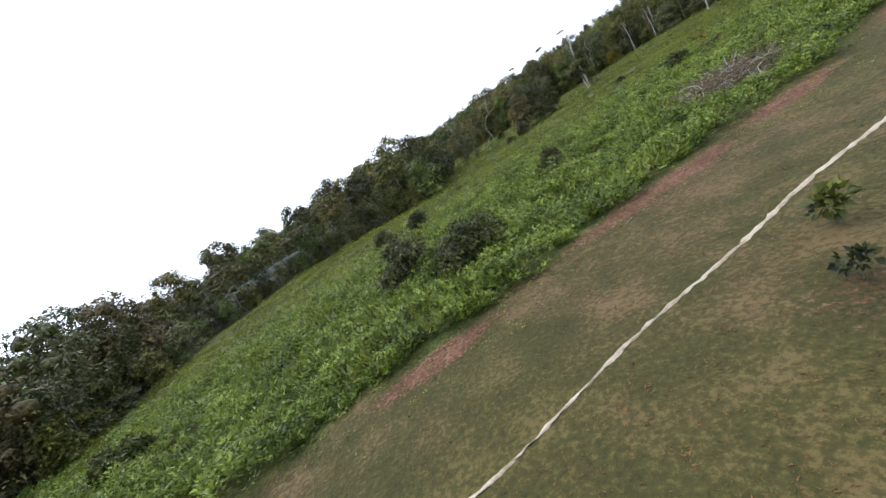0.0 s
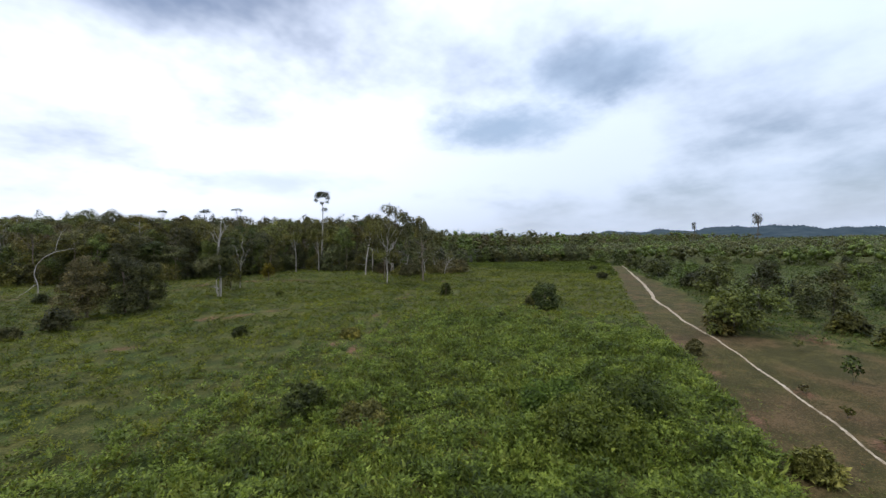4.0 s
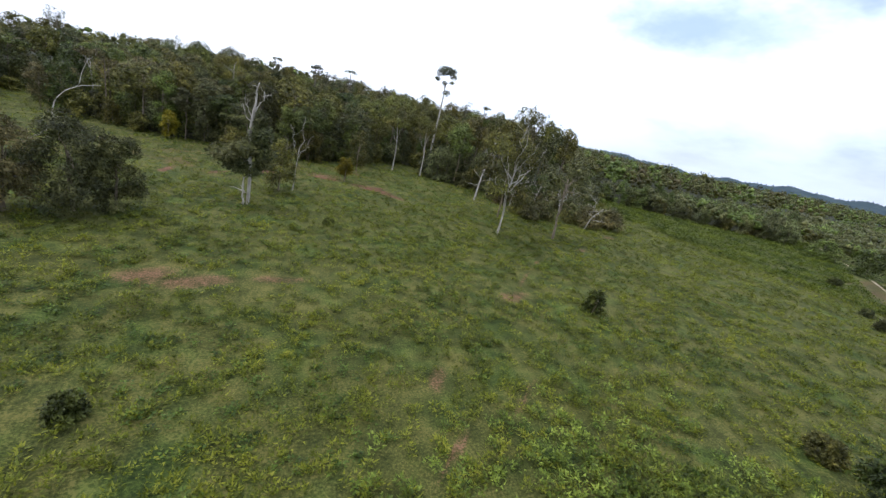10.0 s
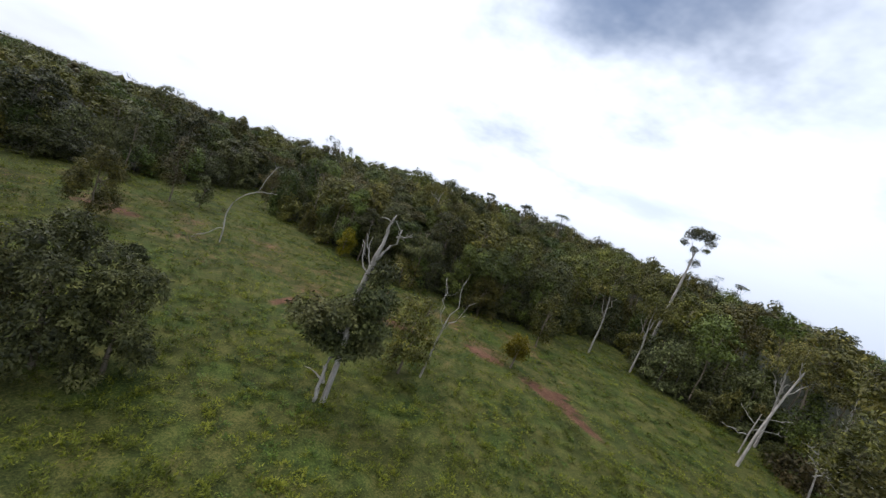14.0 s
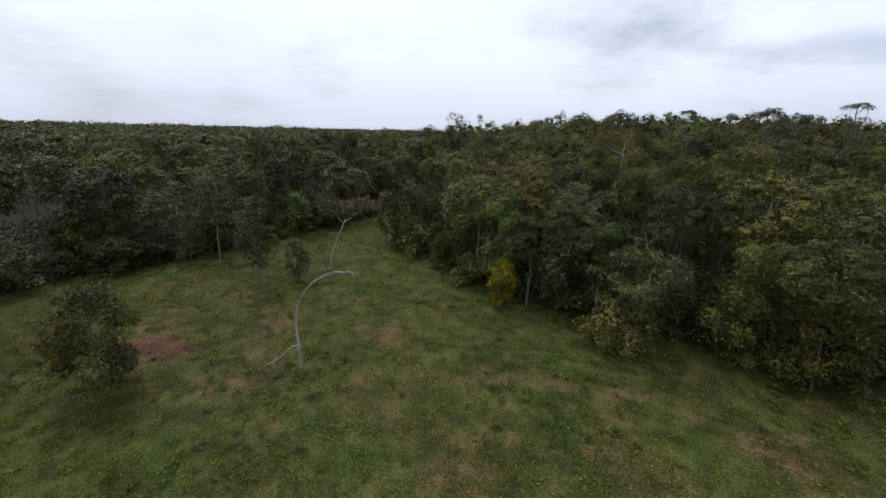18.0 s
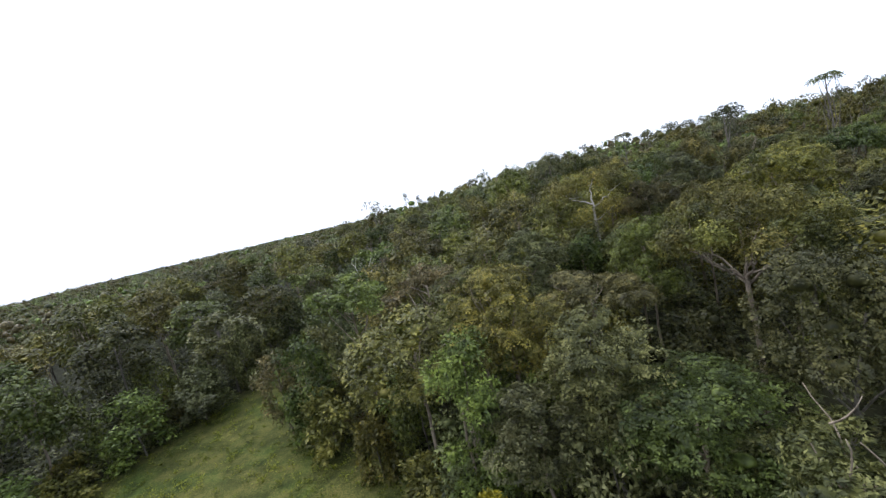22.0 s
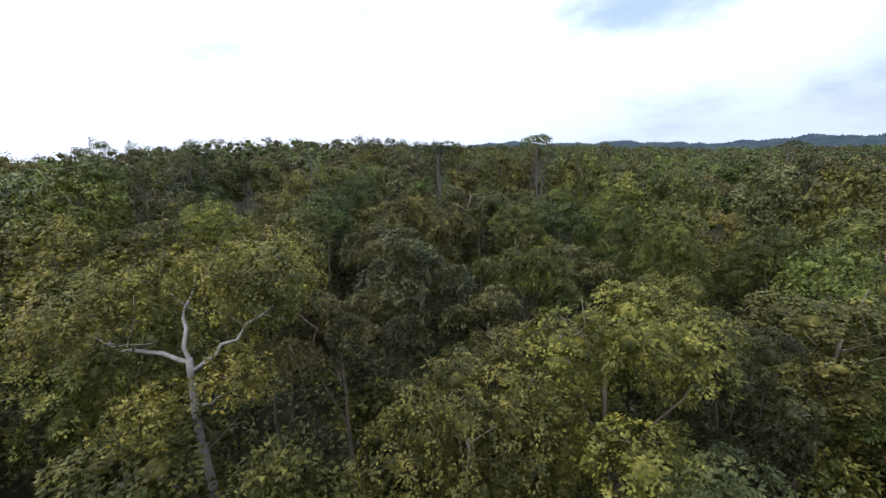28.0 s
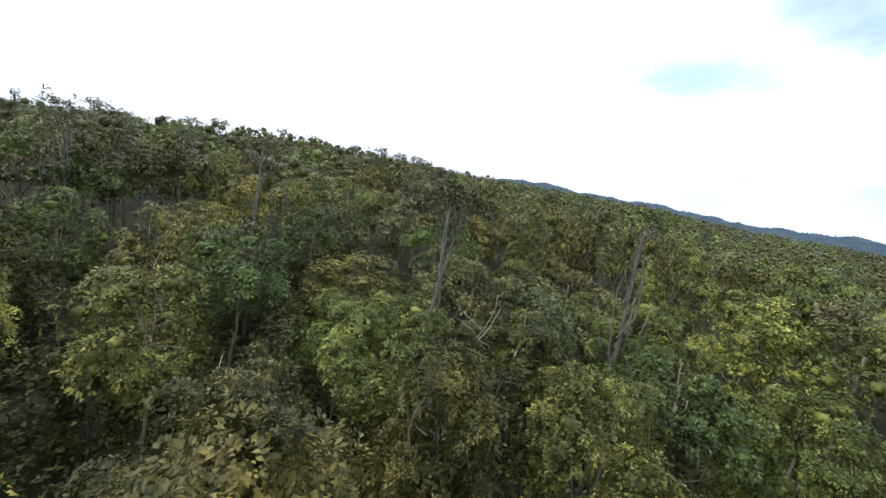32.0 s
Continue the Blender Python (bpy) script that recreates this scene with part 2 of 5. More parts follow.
def ground_z(x, y):
    x, y = np.asarray(x, float), np.asarray(y, float)
    rise = 1.8 * sstep(85, 150, y - 0.15 * np.maximum(x - 40, 0)) * (1 - sstep(110, 190, x))
    hill = 13.5 * sstep(160, 430, y - 0.5 * np.maximum(x - 60, 0)) * sstep(-150, 45, x - 0.12 * (y - 160)) * (1 - sstep(700, 1500, np.hypot(x, y)))
    return -0.7 + rise + hill + 0.14 * wave(x, y, 9.0) + 0.02 * wave(x, y, 2.3, 1.0)


PATH = [(-30, -9), (-9, 3.4), (-2.6, 6.4), (2.6, 8.7), (5.8, 10.0), (15.9, 14.3), (25.1, 18.2), (37.2, 23.4), (44.7, 26.8), (61.3, 35.0), (78, 44.5), (95.1, 53.4), (111.4, 60), (145, 75.5), (179.6, 91.5), (212, 109), (240, 126)]
EDGE = [(-60, -15), (-30, -1), (-11.3, 9.8), (-7, 12.2), (-2, 13.8), (1.1, 15.1), (4.5, 16.9), (7.3, 17.7), (12.1, 19.8), (17.7, 21.3), (21.5, 23.6), (25.1, 25), (33, 27.6), (40.1, 29.9), (50.2, 34.5), (59.8, 39.8), (78, 49.5), (100, 60.2), (130, 73), (163, 89), (200, 106), (235, 126)]


def side_of(x, y, line):
    """Signed distance to a line of points: plus on its left."""
    x, y = np.asarray(x, float), np.asarray(y, float)
    best, sign = np.full(x.shape, 1e9), np.zeros(x.shape)
    for (ax, ay), (bx, by) in zip(line[:-1], line[1:]):
        dx, dy = bx - ax, by - ay
        u = np.clip(((x - ax) * dx + (y - ay) * dy) / (dx * dx + dy * dy), 0, 1)
        d = np.hypot(x - ax - u * dx, y - ay - u * dy)
        s = np.where(dx * (y - ay) - dy * (x - ax) >= 0, 1.0, -1.0)
        near = d < best
        best, sign = np.where(near, d, best), np.where(near, s, sign)
    return best * sign


# the far side of the mown clearing, right of the path
SCRUB = [(21.3, -48.0), (41.5, -4.1), (53.9, 15.1), (69.9, 27.0), (71.2, 36.7), (85.6, 42.3), (108.1, 52.5), (150.5, 77.0), (183.7, 94.0), (213.5, 128.1)]
# bare and worn spots: x, y, half length, half width, turn
BARE = [(39.0, 63.8, 3.2, 0.8, 52), (43.8, 68.6, 3.4, 0.5, 45), (50.5, 73.1, 3.5, 0.4, 38), (57.7, 76.3, 3.4, 0.4, 37), (67.3, 91.1, 3.0, 1.5, 20), (37.2, 94.5, 4.6, 1.7, 8), (33.6, 95.6, 3.0, 2.2, 20), (64.2, 135.6, 4.2, 1.3, -32), (66.6, 131.6, 3.4, 0.9, -55), (65.2, 137.0, 1.6, 0.7, 10), (111.0, 116.8, 2.5, 1.4, 0), (94.1, 107.9, 2.2, 1.2, 10), (38.7, 67.2, 2.0, 1.3, 30), (22.5, 83.4, 3.0, 1.5, 0), (52.3, 79.2, 2.2, 1.0, 60), (0.1, 141.2, 4.0, 1.4, 20), (18.0, 26.3, 2.0, 1.6, 20), (14.3, 19.2, 2.6, 1.0, 20), (23.5, 23.5, 3.0, 0.8, 40), (4.1, 15.9, 3.0, 0.8, 15), (-4.5, 11.8, 3.0, 0.9, 20), (7.5, 17.0, 2.6, 0.9, 10), (4.9, 6.2, 1.8, 1.2, 0), (54.0, 30.6, 1.8, 1.1, 20), (47.0, 26.7, 1.8, 1.1, 20), (73.1, 31.3, 5, 2.2, 20), (9.3, 183.5, 3.4, 1.3, 20), (42.8, 138.9, 3.0, 1.2, 20), (30.2, 133.2, 2.0, 0.6, 80), (37.1, 135.1, 1.8, 0.5, 40), (55.2, 140.5, 2.6, 1.0, -20), (43.6, 94.8, 3.4, 1.1, 0), (72.0, 95.5, 6.0, 0.45, 42), (79.0, 101.5, 4.0, 0.45, 36)]


def grid_axis(lo, hi, step, reach, grow=1.22):
    core = list(np.arange(lo, hi + step / 2, step))
    a, s = [], step
    while not a or a[-1] < reach:
        s *= grow
        a.append((a[-1] if a else 0) + s)
    return np.array([lo - v for v in reversed(a)] + core + [hi + v for v in a])


def mesh_from(name, verts, faces, mat, smooth=False):
    """A mesh from arrays; faces: an (n, 3) or (n, 4) array."""
    me = bpy.data.meshes.new(name)
    verts, faces = np.asarray(verts, np.float32), np.asarray(faces, np.int32)
    k = faces.shape[1]
    me.vertices.add(len(verts))
    me.vertices.foreach_set("co", verts.ravel())
    me.loops.add(faces.size)
    me.loops.foreach_set("vertex_index", faces.ravel())
    me.polygons.add(len(faces))
    me.polygons.foreach_set("loop_start", np.arange(0, faces.size, k, dtype=np.int32))
    if smooth:
        me.polygons.foreach_set("use_smooth", np.ones(len(faces), bool))
    me.materials.append(mat)
    me.update(calc_edges=True)
    return me


def ground_material():
    m, nt, N, L = material("meadow_ground")
    tc = N("ShaderNodeTexCoord")

    def noise_at(scale, detail, rough=0.6):
        n = N("ShaderNodeTexNoise")
        n.inputs["Scale"].default_value, n.inputs["Detail"].default_value, n.inputs["Roughness"].default_value = scale, detail, rough
        L(tc.outputs["Object"], n.inputs["Vector"])
        return n.outputs["Fac"]

    def attr(name):
        a = N("ShaderNodeAttribute")
        a.attribute_name = name
        return a.outputs["Fac"]

    def mixc(f, a, b):
        n = N("ShaderNodeMix")
        n.data_type = "RGBA"
        L(f, n.inputs[0])
        L(a, n.inputs[6])
        L(b, n.inputs[7])
        return n.outputs[2]

    def colour(src, stops):
        r = ramp(N, stops)
        L(src, r.inputs[0])
        return r.outputs[0]

    big, mid, fine, spots = noise_at(0.07, 4), noise_at(0.55, 6), noise_at(7.0, 5, 0.75), noise_at(0.22, 5, 0.65)

    def weighed(a, k, c):
        n = N("ShaderNodeMath")
        n.operation = "MULTIPLY_ADD"
        L(a, n.inputs[0])
        n.inputs[1].default_value = k
        L(c, n.inputs[2])
        return n.outputs[0]

    half = N("ShaderNodeMath")
    half.operation = "MULTIPLY"
    L(mid, half.inputs[0])
    half.inputs[1].default_value = 0.66
    grain = weighed(fine, 1.1, half.outputs[0])
    lush = colour(grain, [(0.70, (0.013, 0.022, 0.004)), (0.90, (0.042, 0.060, 0.010)), (1.08, (0.078, 0.100, 0.019))])
    dry = colour(grain, [(0.70, (0.020, 0.025, 0.005)), (0.90, (0.058, 0.062, 0.013)), (1.08, (0.108, 0.098, 0.026))])
    split = ramp(N, [(0.44, (0, 0, 0)), (0.62, (1, 1, 1))])
    L(weighed(fine, 0.18, spots), split.inputs[0])
    meadow = mixc(split.outputs[0], lush, dry)
    green_turf = colour(grain, [(0.60, (0.022, 0.022, 0.007)), (0.90, (0.050, 0.044, 0.012)), (1.15, (0.085, 0.068, 0.020))])
    tan_turf = colour(grain, [(0.60, (0.038, 0.024, 0.011)), (0.90, (0.078, 0.048, 0.023)), (1.15, (0.120, 0.078, 0.040))])
    split2 = ramp(N, [(0.70, (0, 0, 0)), (0.96, (1, 1, 1))])
    L(weighed(mid, 0.4, weighed(fine, 0.12, big)), split2.inputs[0])
    turf = mixc(split2.outputs[0], green_turf, tan_turf)
    soil = colour(grain, [(0.60, (0.041, 0.019, 0.011)), (0.90, (0.098, 0.047, 0.026)), (1.15, (0.176, 0.093, 0.057))])
    # near-black: the shade under the canopy is put into the forest floor's colour
    shaded_floor = colour(grain, [(0.60, (0.006, 0.007, 0.003)), (1.1, (0.022, 0.022, 0.009))])
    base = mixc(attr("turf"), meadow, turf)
    base = mixc(attr("wood"), base, shaded_floor)
    # worn soil shows where the wear and the fine unevenness agree
    wear = N("ShaderNodeMapRange")
    wear.interpolation_type = "SMOOTHSTEP"
    s = N("ShaderNodeMath")
    s.operation = "MULTIPLY_ADD"
    L(grain, s.inputs[0])
    s.inputs[1].default_value = 0.75
    L(attr("wear"), s.inputs[2])
    L(s.outputs[0], wear.inputs[0])
    wear.inputs[1].default_value, wear.inputs[2].default_value = 0.98, 1.28
    base = mixc(wear.outputs[0], base, soil)
    p = N("ShaderNodeBsdfPrincipled")
    L(base, p.inputs["Base Color"])
    p.inputs["Roughness"].default_value, p.inputs["Specular IOR Level"].default_value = 0.92, 0.15
    bump = N("ShaderNodeBump")
    bump.inputs["Strength"].default_value, bump.inputs["Distance"].default_value = 0.7, 0.10
    L(grain, bump.inputs["Height"])
    L(bump.outputs[0], p.inputs["Normal"])
    out = N("ShaderNodeOutputMaterial")
    L(p.outputs[0], out.inputs[0])
    return m


# where the forest stands: plus inside
FOREST_EDGE = [(-45.3, -37.4), (-44.7, 29.1), (-58.3, 68.3), (-53.3, 95.9), (-26.2, 93.6), (-8.7, 86.6), (-5.8, 98.6), (-2.2, 114.2), (-7.4, 128.8), (-25.5, 133.9), (-29.4, 145.5), (-21.1, 158.6), (-19.7, 169.8), (-14.0, 192.0), (-13.3, 228.1), (-3.1, 230.9), (-1.0, 196.0), (6.0, 179.0), (14.0, 174.5), (25.0, 169.0), (33.3, 166.2), (54.8, 161.0), (65.6, 162.1), (78.8, 177.0), (86.0, 181.0), (89.5, 171.0), (86.5, 158.5), (92.0, 150.5), (101.0, 143.5), (109.4, 137.8), (128.6, 148.2), (169.3, 174.3), (195.0, 150.0), (214.0, 128.0), (240.0, 138.0), (251.8, 217.6)]


def in_forest(x, y):
    """Plus: metres inside the wood; minus: outside."""
    x, y = np.asarray(x, float), np.asarray(y, float)
    ring = FOREST_EDGE + [(4000, 600), (4000, 4000), (-4000, 4000), (-4000, -40)]
    within = np.zeros(x.shape, bool)
    for (ax, ay), (bx, by) in zip(ring, ring[1:] + ring[:1]):
        if ay != by:
            within ^= ((ay > y) != (by > y)) & (x < (bx - ax) * (y - ay) / (by - ay) + ax)
    return np.where(within, 1.0, -1.0) * np.abs(side_of(x, y, FOREST_EDGE))


def wear_at(x, y):
    w = np.zeros(np.shape(x))
    for bx, by, a, b, turn in BARE:
        c, s = math.cos(radians(turn)), math.sin(radians(turn))
        u, v = ((x - bx) * c + (y - by) * s) / a, (-(x - bx) * s + (y - by) * c) / b
        w = np.maximum(w, 1 - sstep(0.3, 1.6, np.hypot(u, v)))
    return w


def build_ground():
    xs, ys = grid_axis(-25, 115, 0.6, 3200), grid_axis(2, 232, 0.6, 3200)
    X, Y = np.meshgrid(xs, ys)
    Z = ground_z(X, Y)
    nx, ny = len(xs), len(ys)
    i = np.arange(nx * ny).reshape(ny, nx)
    faces = np.stack([i[:-1, :-1], i[:-1, 1:], i[1:, 1:], i[1:, :-1]], -1).reshape(-1, 4)
    me = mesh_from("ground", np.stack([X, Y, Z], -1).reshape(-1, 3), faces, ground_material(), True)
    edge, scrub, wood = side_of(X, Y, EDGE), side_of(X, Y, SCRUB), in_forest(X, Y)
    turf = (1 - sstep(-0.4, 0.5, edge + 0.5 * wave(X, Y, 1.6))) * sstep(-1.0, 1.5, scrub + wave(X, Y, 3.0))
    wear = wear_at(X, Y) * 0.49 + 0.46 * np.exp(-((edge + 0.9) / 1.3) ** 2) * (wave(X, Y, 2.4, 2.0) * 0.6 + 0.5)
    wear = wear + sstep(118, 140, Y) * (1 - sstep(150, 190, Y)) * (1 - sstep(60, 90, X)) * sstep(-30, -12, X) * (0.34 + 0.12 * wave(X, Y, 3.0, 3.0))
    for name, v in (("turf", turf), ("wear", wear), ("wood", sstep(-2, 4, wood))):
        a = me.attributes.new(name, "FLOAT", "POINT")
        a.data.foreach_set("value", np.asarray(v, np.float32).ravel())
    tagged(new("ground", me), "uneven green meadow with a mown brownish strip and worn soil", "ground", kind="structure")


build_ground()


def build_path():
    """The pale sandy footpath: a narrow, wavering worn rut."""
    m, nt, N, L = material("path_sand")
    tc = N("ShaderNodeTexCoord")
    n1, n2 = N("ShaderNodeTexNoise"), N("ShaderNodeTexNoise")
    n1.inputs["Scale"].default_value, n1.inputs["Detail"].default_value = 1.5, 6
    n2.inputs["Scale"].default_value, n2.inputs["Detail"].default_value = 14, 4
    for n in (n1, n2):
        L(tc.outputs["Object"], n.inputs["Vector"])
    av = N("ShaderNodeMath")
    av.operation = "MULTIPLY_ADD"
    L(n2.outputs["Fac"], av.inputs[0])
    av.inputs[1].default_value = 0.5
    L(n1.outputs["Fac"], av.inputs[2])
    r = ramp(N, [(0.5, (0.136, 0.100, 0.058)), (0.72, (0.272, 0.219, 0.147)), (0.95, (0.381, 0.319, 0.237))])
    L(av.outputs[0], r.inputs[0])
    p = N("ShaderNodeBsdfPrincipled")
    L(r.outputs[0], p.inputs["Base Color"])
    p.inputs["Roughness"].default_value = 0.95
    out = N("ShaderNodeOutputMaterial")
    L(p.outputs[0], out.inputs[0])
    pts = np.array(PATH, float)
    seg = np.hypot(*np.diff(pts, axis=0).T)
    s = np.r_[0, np.cumsum(seg)]
    q = np.arange(0, s[-1], 0.25)
    x, y = np.interp(q, s, pts[:, 0]), np.interp(q, s, pts[:, 1])
    k = np.ones(25) / 25
    x[12:-12], y[12:-12] = np.convolve(x, k, "valid"), np.convolve(y, k, "valid")
    tx, ty = np.gradient(x), np.gradient(y)
    ln = np.hypot(tx, ty)
    nx, ny = -ty / ln, tx / ln
    shift = 0.10 * np.sin(q * 0.33) + 0.06 * np.sin(q * 0.9 + 1)
    x, y = x + nx * shift, y + ny * shift
    rng = np.random.RandomState(5)
    wide = 0.05 + 0.04 * np.sin(q * 0.23) * np.sin(q * 0.051 + 2) + 0.05 * rng.rand(len(q)) + 0.08 * sstep(40, 70, x) + 0.22 * sstep(70, 105, x)
    rows = []
    for o in (-1.0, -0.45, 0.45, 1.0):
        jit = 0.09 * (rng.rand(len(q)) - 0.5)
        px, py = x + nx * (wide * o + jit), y + ny * (wide * o + jit)
        rows.append(np.stack([px, py, ground_z(px, py) + (0.025 if abs(o) < 0.9 else -0.01)], -1))
    v = np.stack(rows, 1)
    n = len(q)
    i = np.arange(n * 4).reshape(n, 4)
    f = np.stack([i[:-1, :-1], i[1:, :-1], i[1:, 1:], i[:-1, 1:]], -1).reshape(-1, 4)
    tagged(new("footpath", mesh_from("footpath", v.reshape(-1, 3), f, m, True)), "narrow pale sandy footpath worn into the mown grass strip", "path", kind="structure")


build_path()


# ---------------------------------------------------------------- leaves, limbs and trees
def leaf_tris(base, out, size, width, rng, per=1, rise=0.35, rough=0.3, droop=0.1, spread=0.0, simple=False):
    """Tufts: round each base point, per folded leaves spread across the direction out and rise along it, set up to spread apart on a small dome."""
    n = len(base) * per
    base = np.repeat(base, per, 0)
    axis = np.repeat(out, per, 0) + rough * rng.normal(size=(n, 3))
    axis /= np.linalg.norm(axis, axis=1, keepdims=True) + 1e-9
    t = rng.normal(size=(n, 3))
    t -= (t * axis).sum(1, keepdims=True) * axis
    t /= np.linalg.norm(t, axis=1, keepdims=True) + 1e-9
    way = t + axis * (rise * (0.4 + 1.2 * rng.rand(n)))[:, None]
    way /= np.linalg.norm(way, axis=1, keepdims=True)
    if spread:
        q = spread * np.sqrt(rng.rand(n))[:, None]
        base = base + t * q - axis * q * q / spread * 0.7
    side = np.cross(way, axis)
    side /= np.linalg.norm(side, axis=1, keepdims=True) + 1e-9
    lift = np.cross(side, way)
    ln = (size * (0.6 + 0.8 * rng.rand(n)))[:, None]
    w = ln * width * (0.8 + 0.4 * rng.rand(n))[:, None]
    mid = base + way * ln * 0.45 + lift * ln * 0.08
    tip = base + way * ln - np.array((0, 0, 1.0)) * ln * droop
    if simple:
        root = base + way * ln * 0.2
        v = np.stack([root - side * w, tip, root + side * w], 1).reshape(-1, 3)
        return v, np.arange(n * 3).reshape(-1, 3)
    v = np.stack([base, mid - side * w, tip, mid + side * w], 1).reshape(-1, 3)
    i = np.arange(n)[:, None] * 4
    f = np.concatenate([i + (0, 1, 2), i + (0, 2, 3)], 1).reshape(-1, 3)
    return v, f


def join(parts):
    vs, fs, o = [], [], 0
    for v, f in parts:
        vs.append(v)
        fs.append(f + o)
        o += len(v)
    return np.concatenate(vs), np.concatenate(fs)


def tube(points, radii, sides=6):
    """A closed tapering tube of triangles along points."""
    p, r = np.asarray(points, float), np.asarray(radii, float)
    t = np.gradient(p, axis=0)
    t /= np.linalg.norm(t, axis=1, keepdims=True) + 1e-9
    ref = np.where(np.abs(t[:, 2:3]) > 0.9, (1.0, 0, 0), (0, 0, 1.0))
    a = np.cross(t, ref)
    a /= np.linalg.norm(a, axis=1, keepdims=True) + 1e-9
    b = np.cross(t, a)
    ang = np.linspace(0, 2 * np.pi, sides, endpoint=False)
    v = p[:, None] + r[:, None, None] * (np.cos(ang)[None, :, None] * a[:, None] + np.sin(ang)[None, :, None] * b[:, None])
    n = len(p)
    i = np.arange(n * sides).reshape(n, sides)
    j = np.roll(i, -1, 1)
    f = np.concatenate([np.stack([i[:-1], j[:-1], j[1:]], -1).reshape(-1, 3), np.stack([i[:-1], j[1:], i[1:]], -1).reshape(-1, 3)])
    cap = np.stack([np.full(sides - 2, i[-1, 0]), i[-1, 1:-1], i[-1, 2:]], -1)
    return v.reshape(-1, 3), np.concatenate([f, cap])


def limb(a, b, ra, rb, rng, bend=0.15, steps=6, sides=6, kink=0.018):
    a, b = np.asarray(a, float), np.asarray(b, float)
    ln = np.linalg.norm(b - a)
    u = np.linspace(0, 1, steps)[:, None]
    off = rng.normal(size=3) * bend * ln
    wig = rng.normal(size=(steps, 3)) * kink * ln
    wig[0] = wig[-1] = 0
    p = a + (b - a) * u + off * (u * (1 - u)) + wig
    return tube(p, ra + (rb - ra) * u[:, 0], sides)


def lobes_of(kind, R, H, bottom, rng):
    """Centres and radii of the leaf masses of a crown."""
    c, n = [], 0
    if kind == "dome":
        for k in range(26):
            a, e = rng.rand() * 2 * np.pi, -0.75 + 1.7 * (k + rng.rand()) / 26
            rr = R * 0.76 * np.sqrt(max(0.02, 1 - e * e)) * (0.75 + 0.35 * rng.rand())
            z = bottom + (H - bottom) * (0.45 + 0.45 * e)
            c.append((rr * np.cos(a), rr * np.sin(a), z, R * (0.30 + 0.16 * rng.rand())))
    elif kind == "upright":
        for k in range(20):
            u = (k + rng.rand()) / 20
            a = rng.rand() * 2 * np.pi
            rr = R * (0.75 * np.sin(np.pi * (0.14 + 0.80 * u)) ** 0.8) * (0.5 + 0.6 * rng.rand())
            c.append((rr * np.cos(a), rr * np.sin(a), bottom + (H - bottom) * (0.08 + 0.82 * u), R * (0.30 + 0.16 * rng.rand())))
    elif kind == "layered":
        for k in range(17):
            a = rng.rand() * 2 * np.pi
            rr = R * (0.3 + 0.65 * rng.rand())
            c.append((rr * np.cos(a), rr * np.sin(a), bottom + (H - bottom) * (0.45 + 0.5 * (1 - (rr / R) ** 2) * rng.rand() + 0.05 * rng.normal()), -R * (0.22 + 0.15 * rng.rand())))
    elif kind == "umbrella":
        for k in range(13):
            a = rng.rand() * 2 * np.pi
            rr = R * np.sqrt(rng.rand()) * 0.9
            c.append((rr * np.cos(a), rr * np.sin(a), H - R * 0.28 - 0.35 * rr * rr / R, -R * (0.20 + 0.12 * rng.rand())))
    elif kind == "bush":
        for k in range(24):
            a, u = rng.rand() * 2 * np.pi, (k + rng.rand()) / 24
            rr = R * 0.78 * np.sqrt(max(0.05, 1 - (u - 0.30) ** 2 * 1.7)) * (0.55 + 0.5 * rng.rand())
            c.append((rr * np.cos(a), rr * np.sin(a), bottom + (H - bottom) * (0.06 + 0.80 * u), R * (0.26 + 0.16 * rng.rand())))
    elif kind == "tuft":
        for k in range(9):
            a, e = rng.rand() * 2 * np.pi, rng.rand()
            c.append((R * 0.6 * np.cos(a), R * 0.6 * np.sin(a), bottom + (H - bottom) * (0.3 + 0.6 * e), R * (0.30 + 0.2 * rng.rand())))
    return np.array(c)


def crown_points(lobes, count, rng, shag=0.18):
    """Points on the outer faces of the lobes, with their outward directions. A negative radius is a flat layer."""
    r = np.abs(lobes[:, 3])
    flat = np.where(lobes[:, 3] < 0, 0.42, 0.85)
    pick = rng.choice(len(lobes), int(count * 3.2), p=r ** 2 / (r ** 2).sum())
    d = rng.normal(size=(len(pick), 3))
    d[:, 2] = d[:, 2] * 0.9 + 0.45
    d /= np.linalg.norm(d, axis=1, keepdims=True)
    rad = r[pick] * (1 + shag * rng.normal(size=len(pick)) - 0.22 * rng.rand(len(pick)) ** 2)
    sc = np.stack([np.ones(len(pick)), np.ones(len(pick)), flat[pick]], -1)
    p = lobes[pick, :3] + d * sc * rad[:, None]
    keep = np.ones(len(p), bool)
    for (x, y, z, q), fl in zip(lobes, flat):
        dd = (p - (x, y, z)) / (1, 1, fl)
        keep &= (dd ** 2).sum(1) > (abs(q) * 0.80) ** 2
    p, d = p[keep][:count], d[keep][:count]
    return p, d


def part(name, geo, mat, parent, label="", smooth=True):
    """One mesh from pieces of geometry, under a thing."""
    v, f = join(geo)
    ob = new(name, mesh_from(name, v, f, mat, smooth))
    ob.parent = parent
    if label:
        tagged(ob, label)
    return ob


def icosphere(level):
    bm = bmesh.new()
    bmesh.ops.create_icosphere(bm, subdivisions=level, radius=1.0)
    v, f = np.array([p.co[:] for p in bm.verts]), np.array([[p.index for p in q.verts] for q in bm.faces])
    bm.free()
    return v, f


HEART = {1: icosphere(1), 2: icosphere(2)}


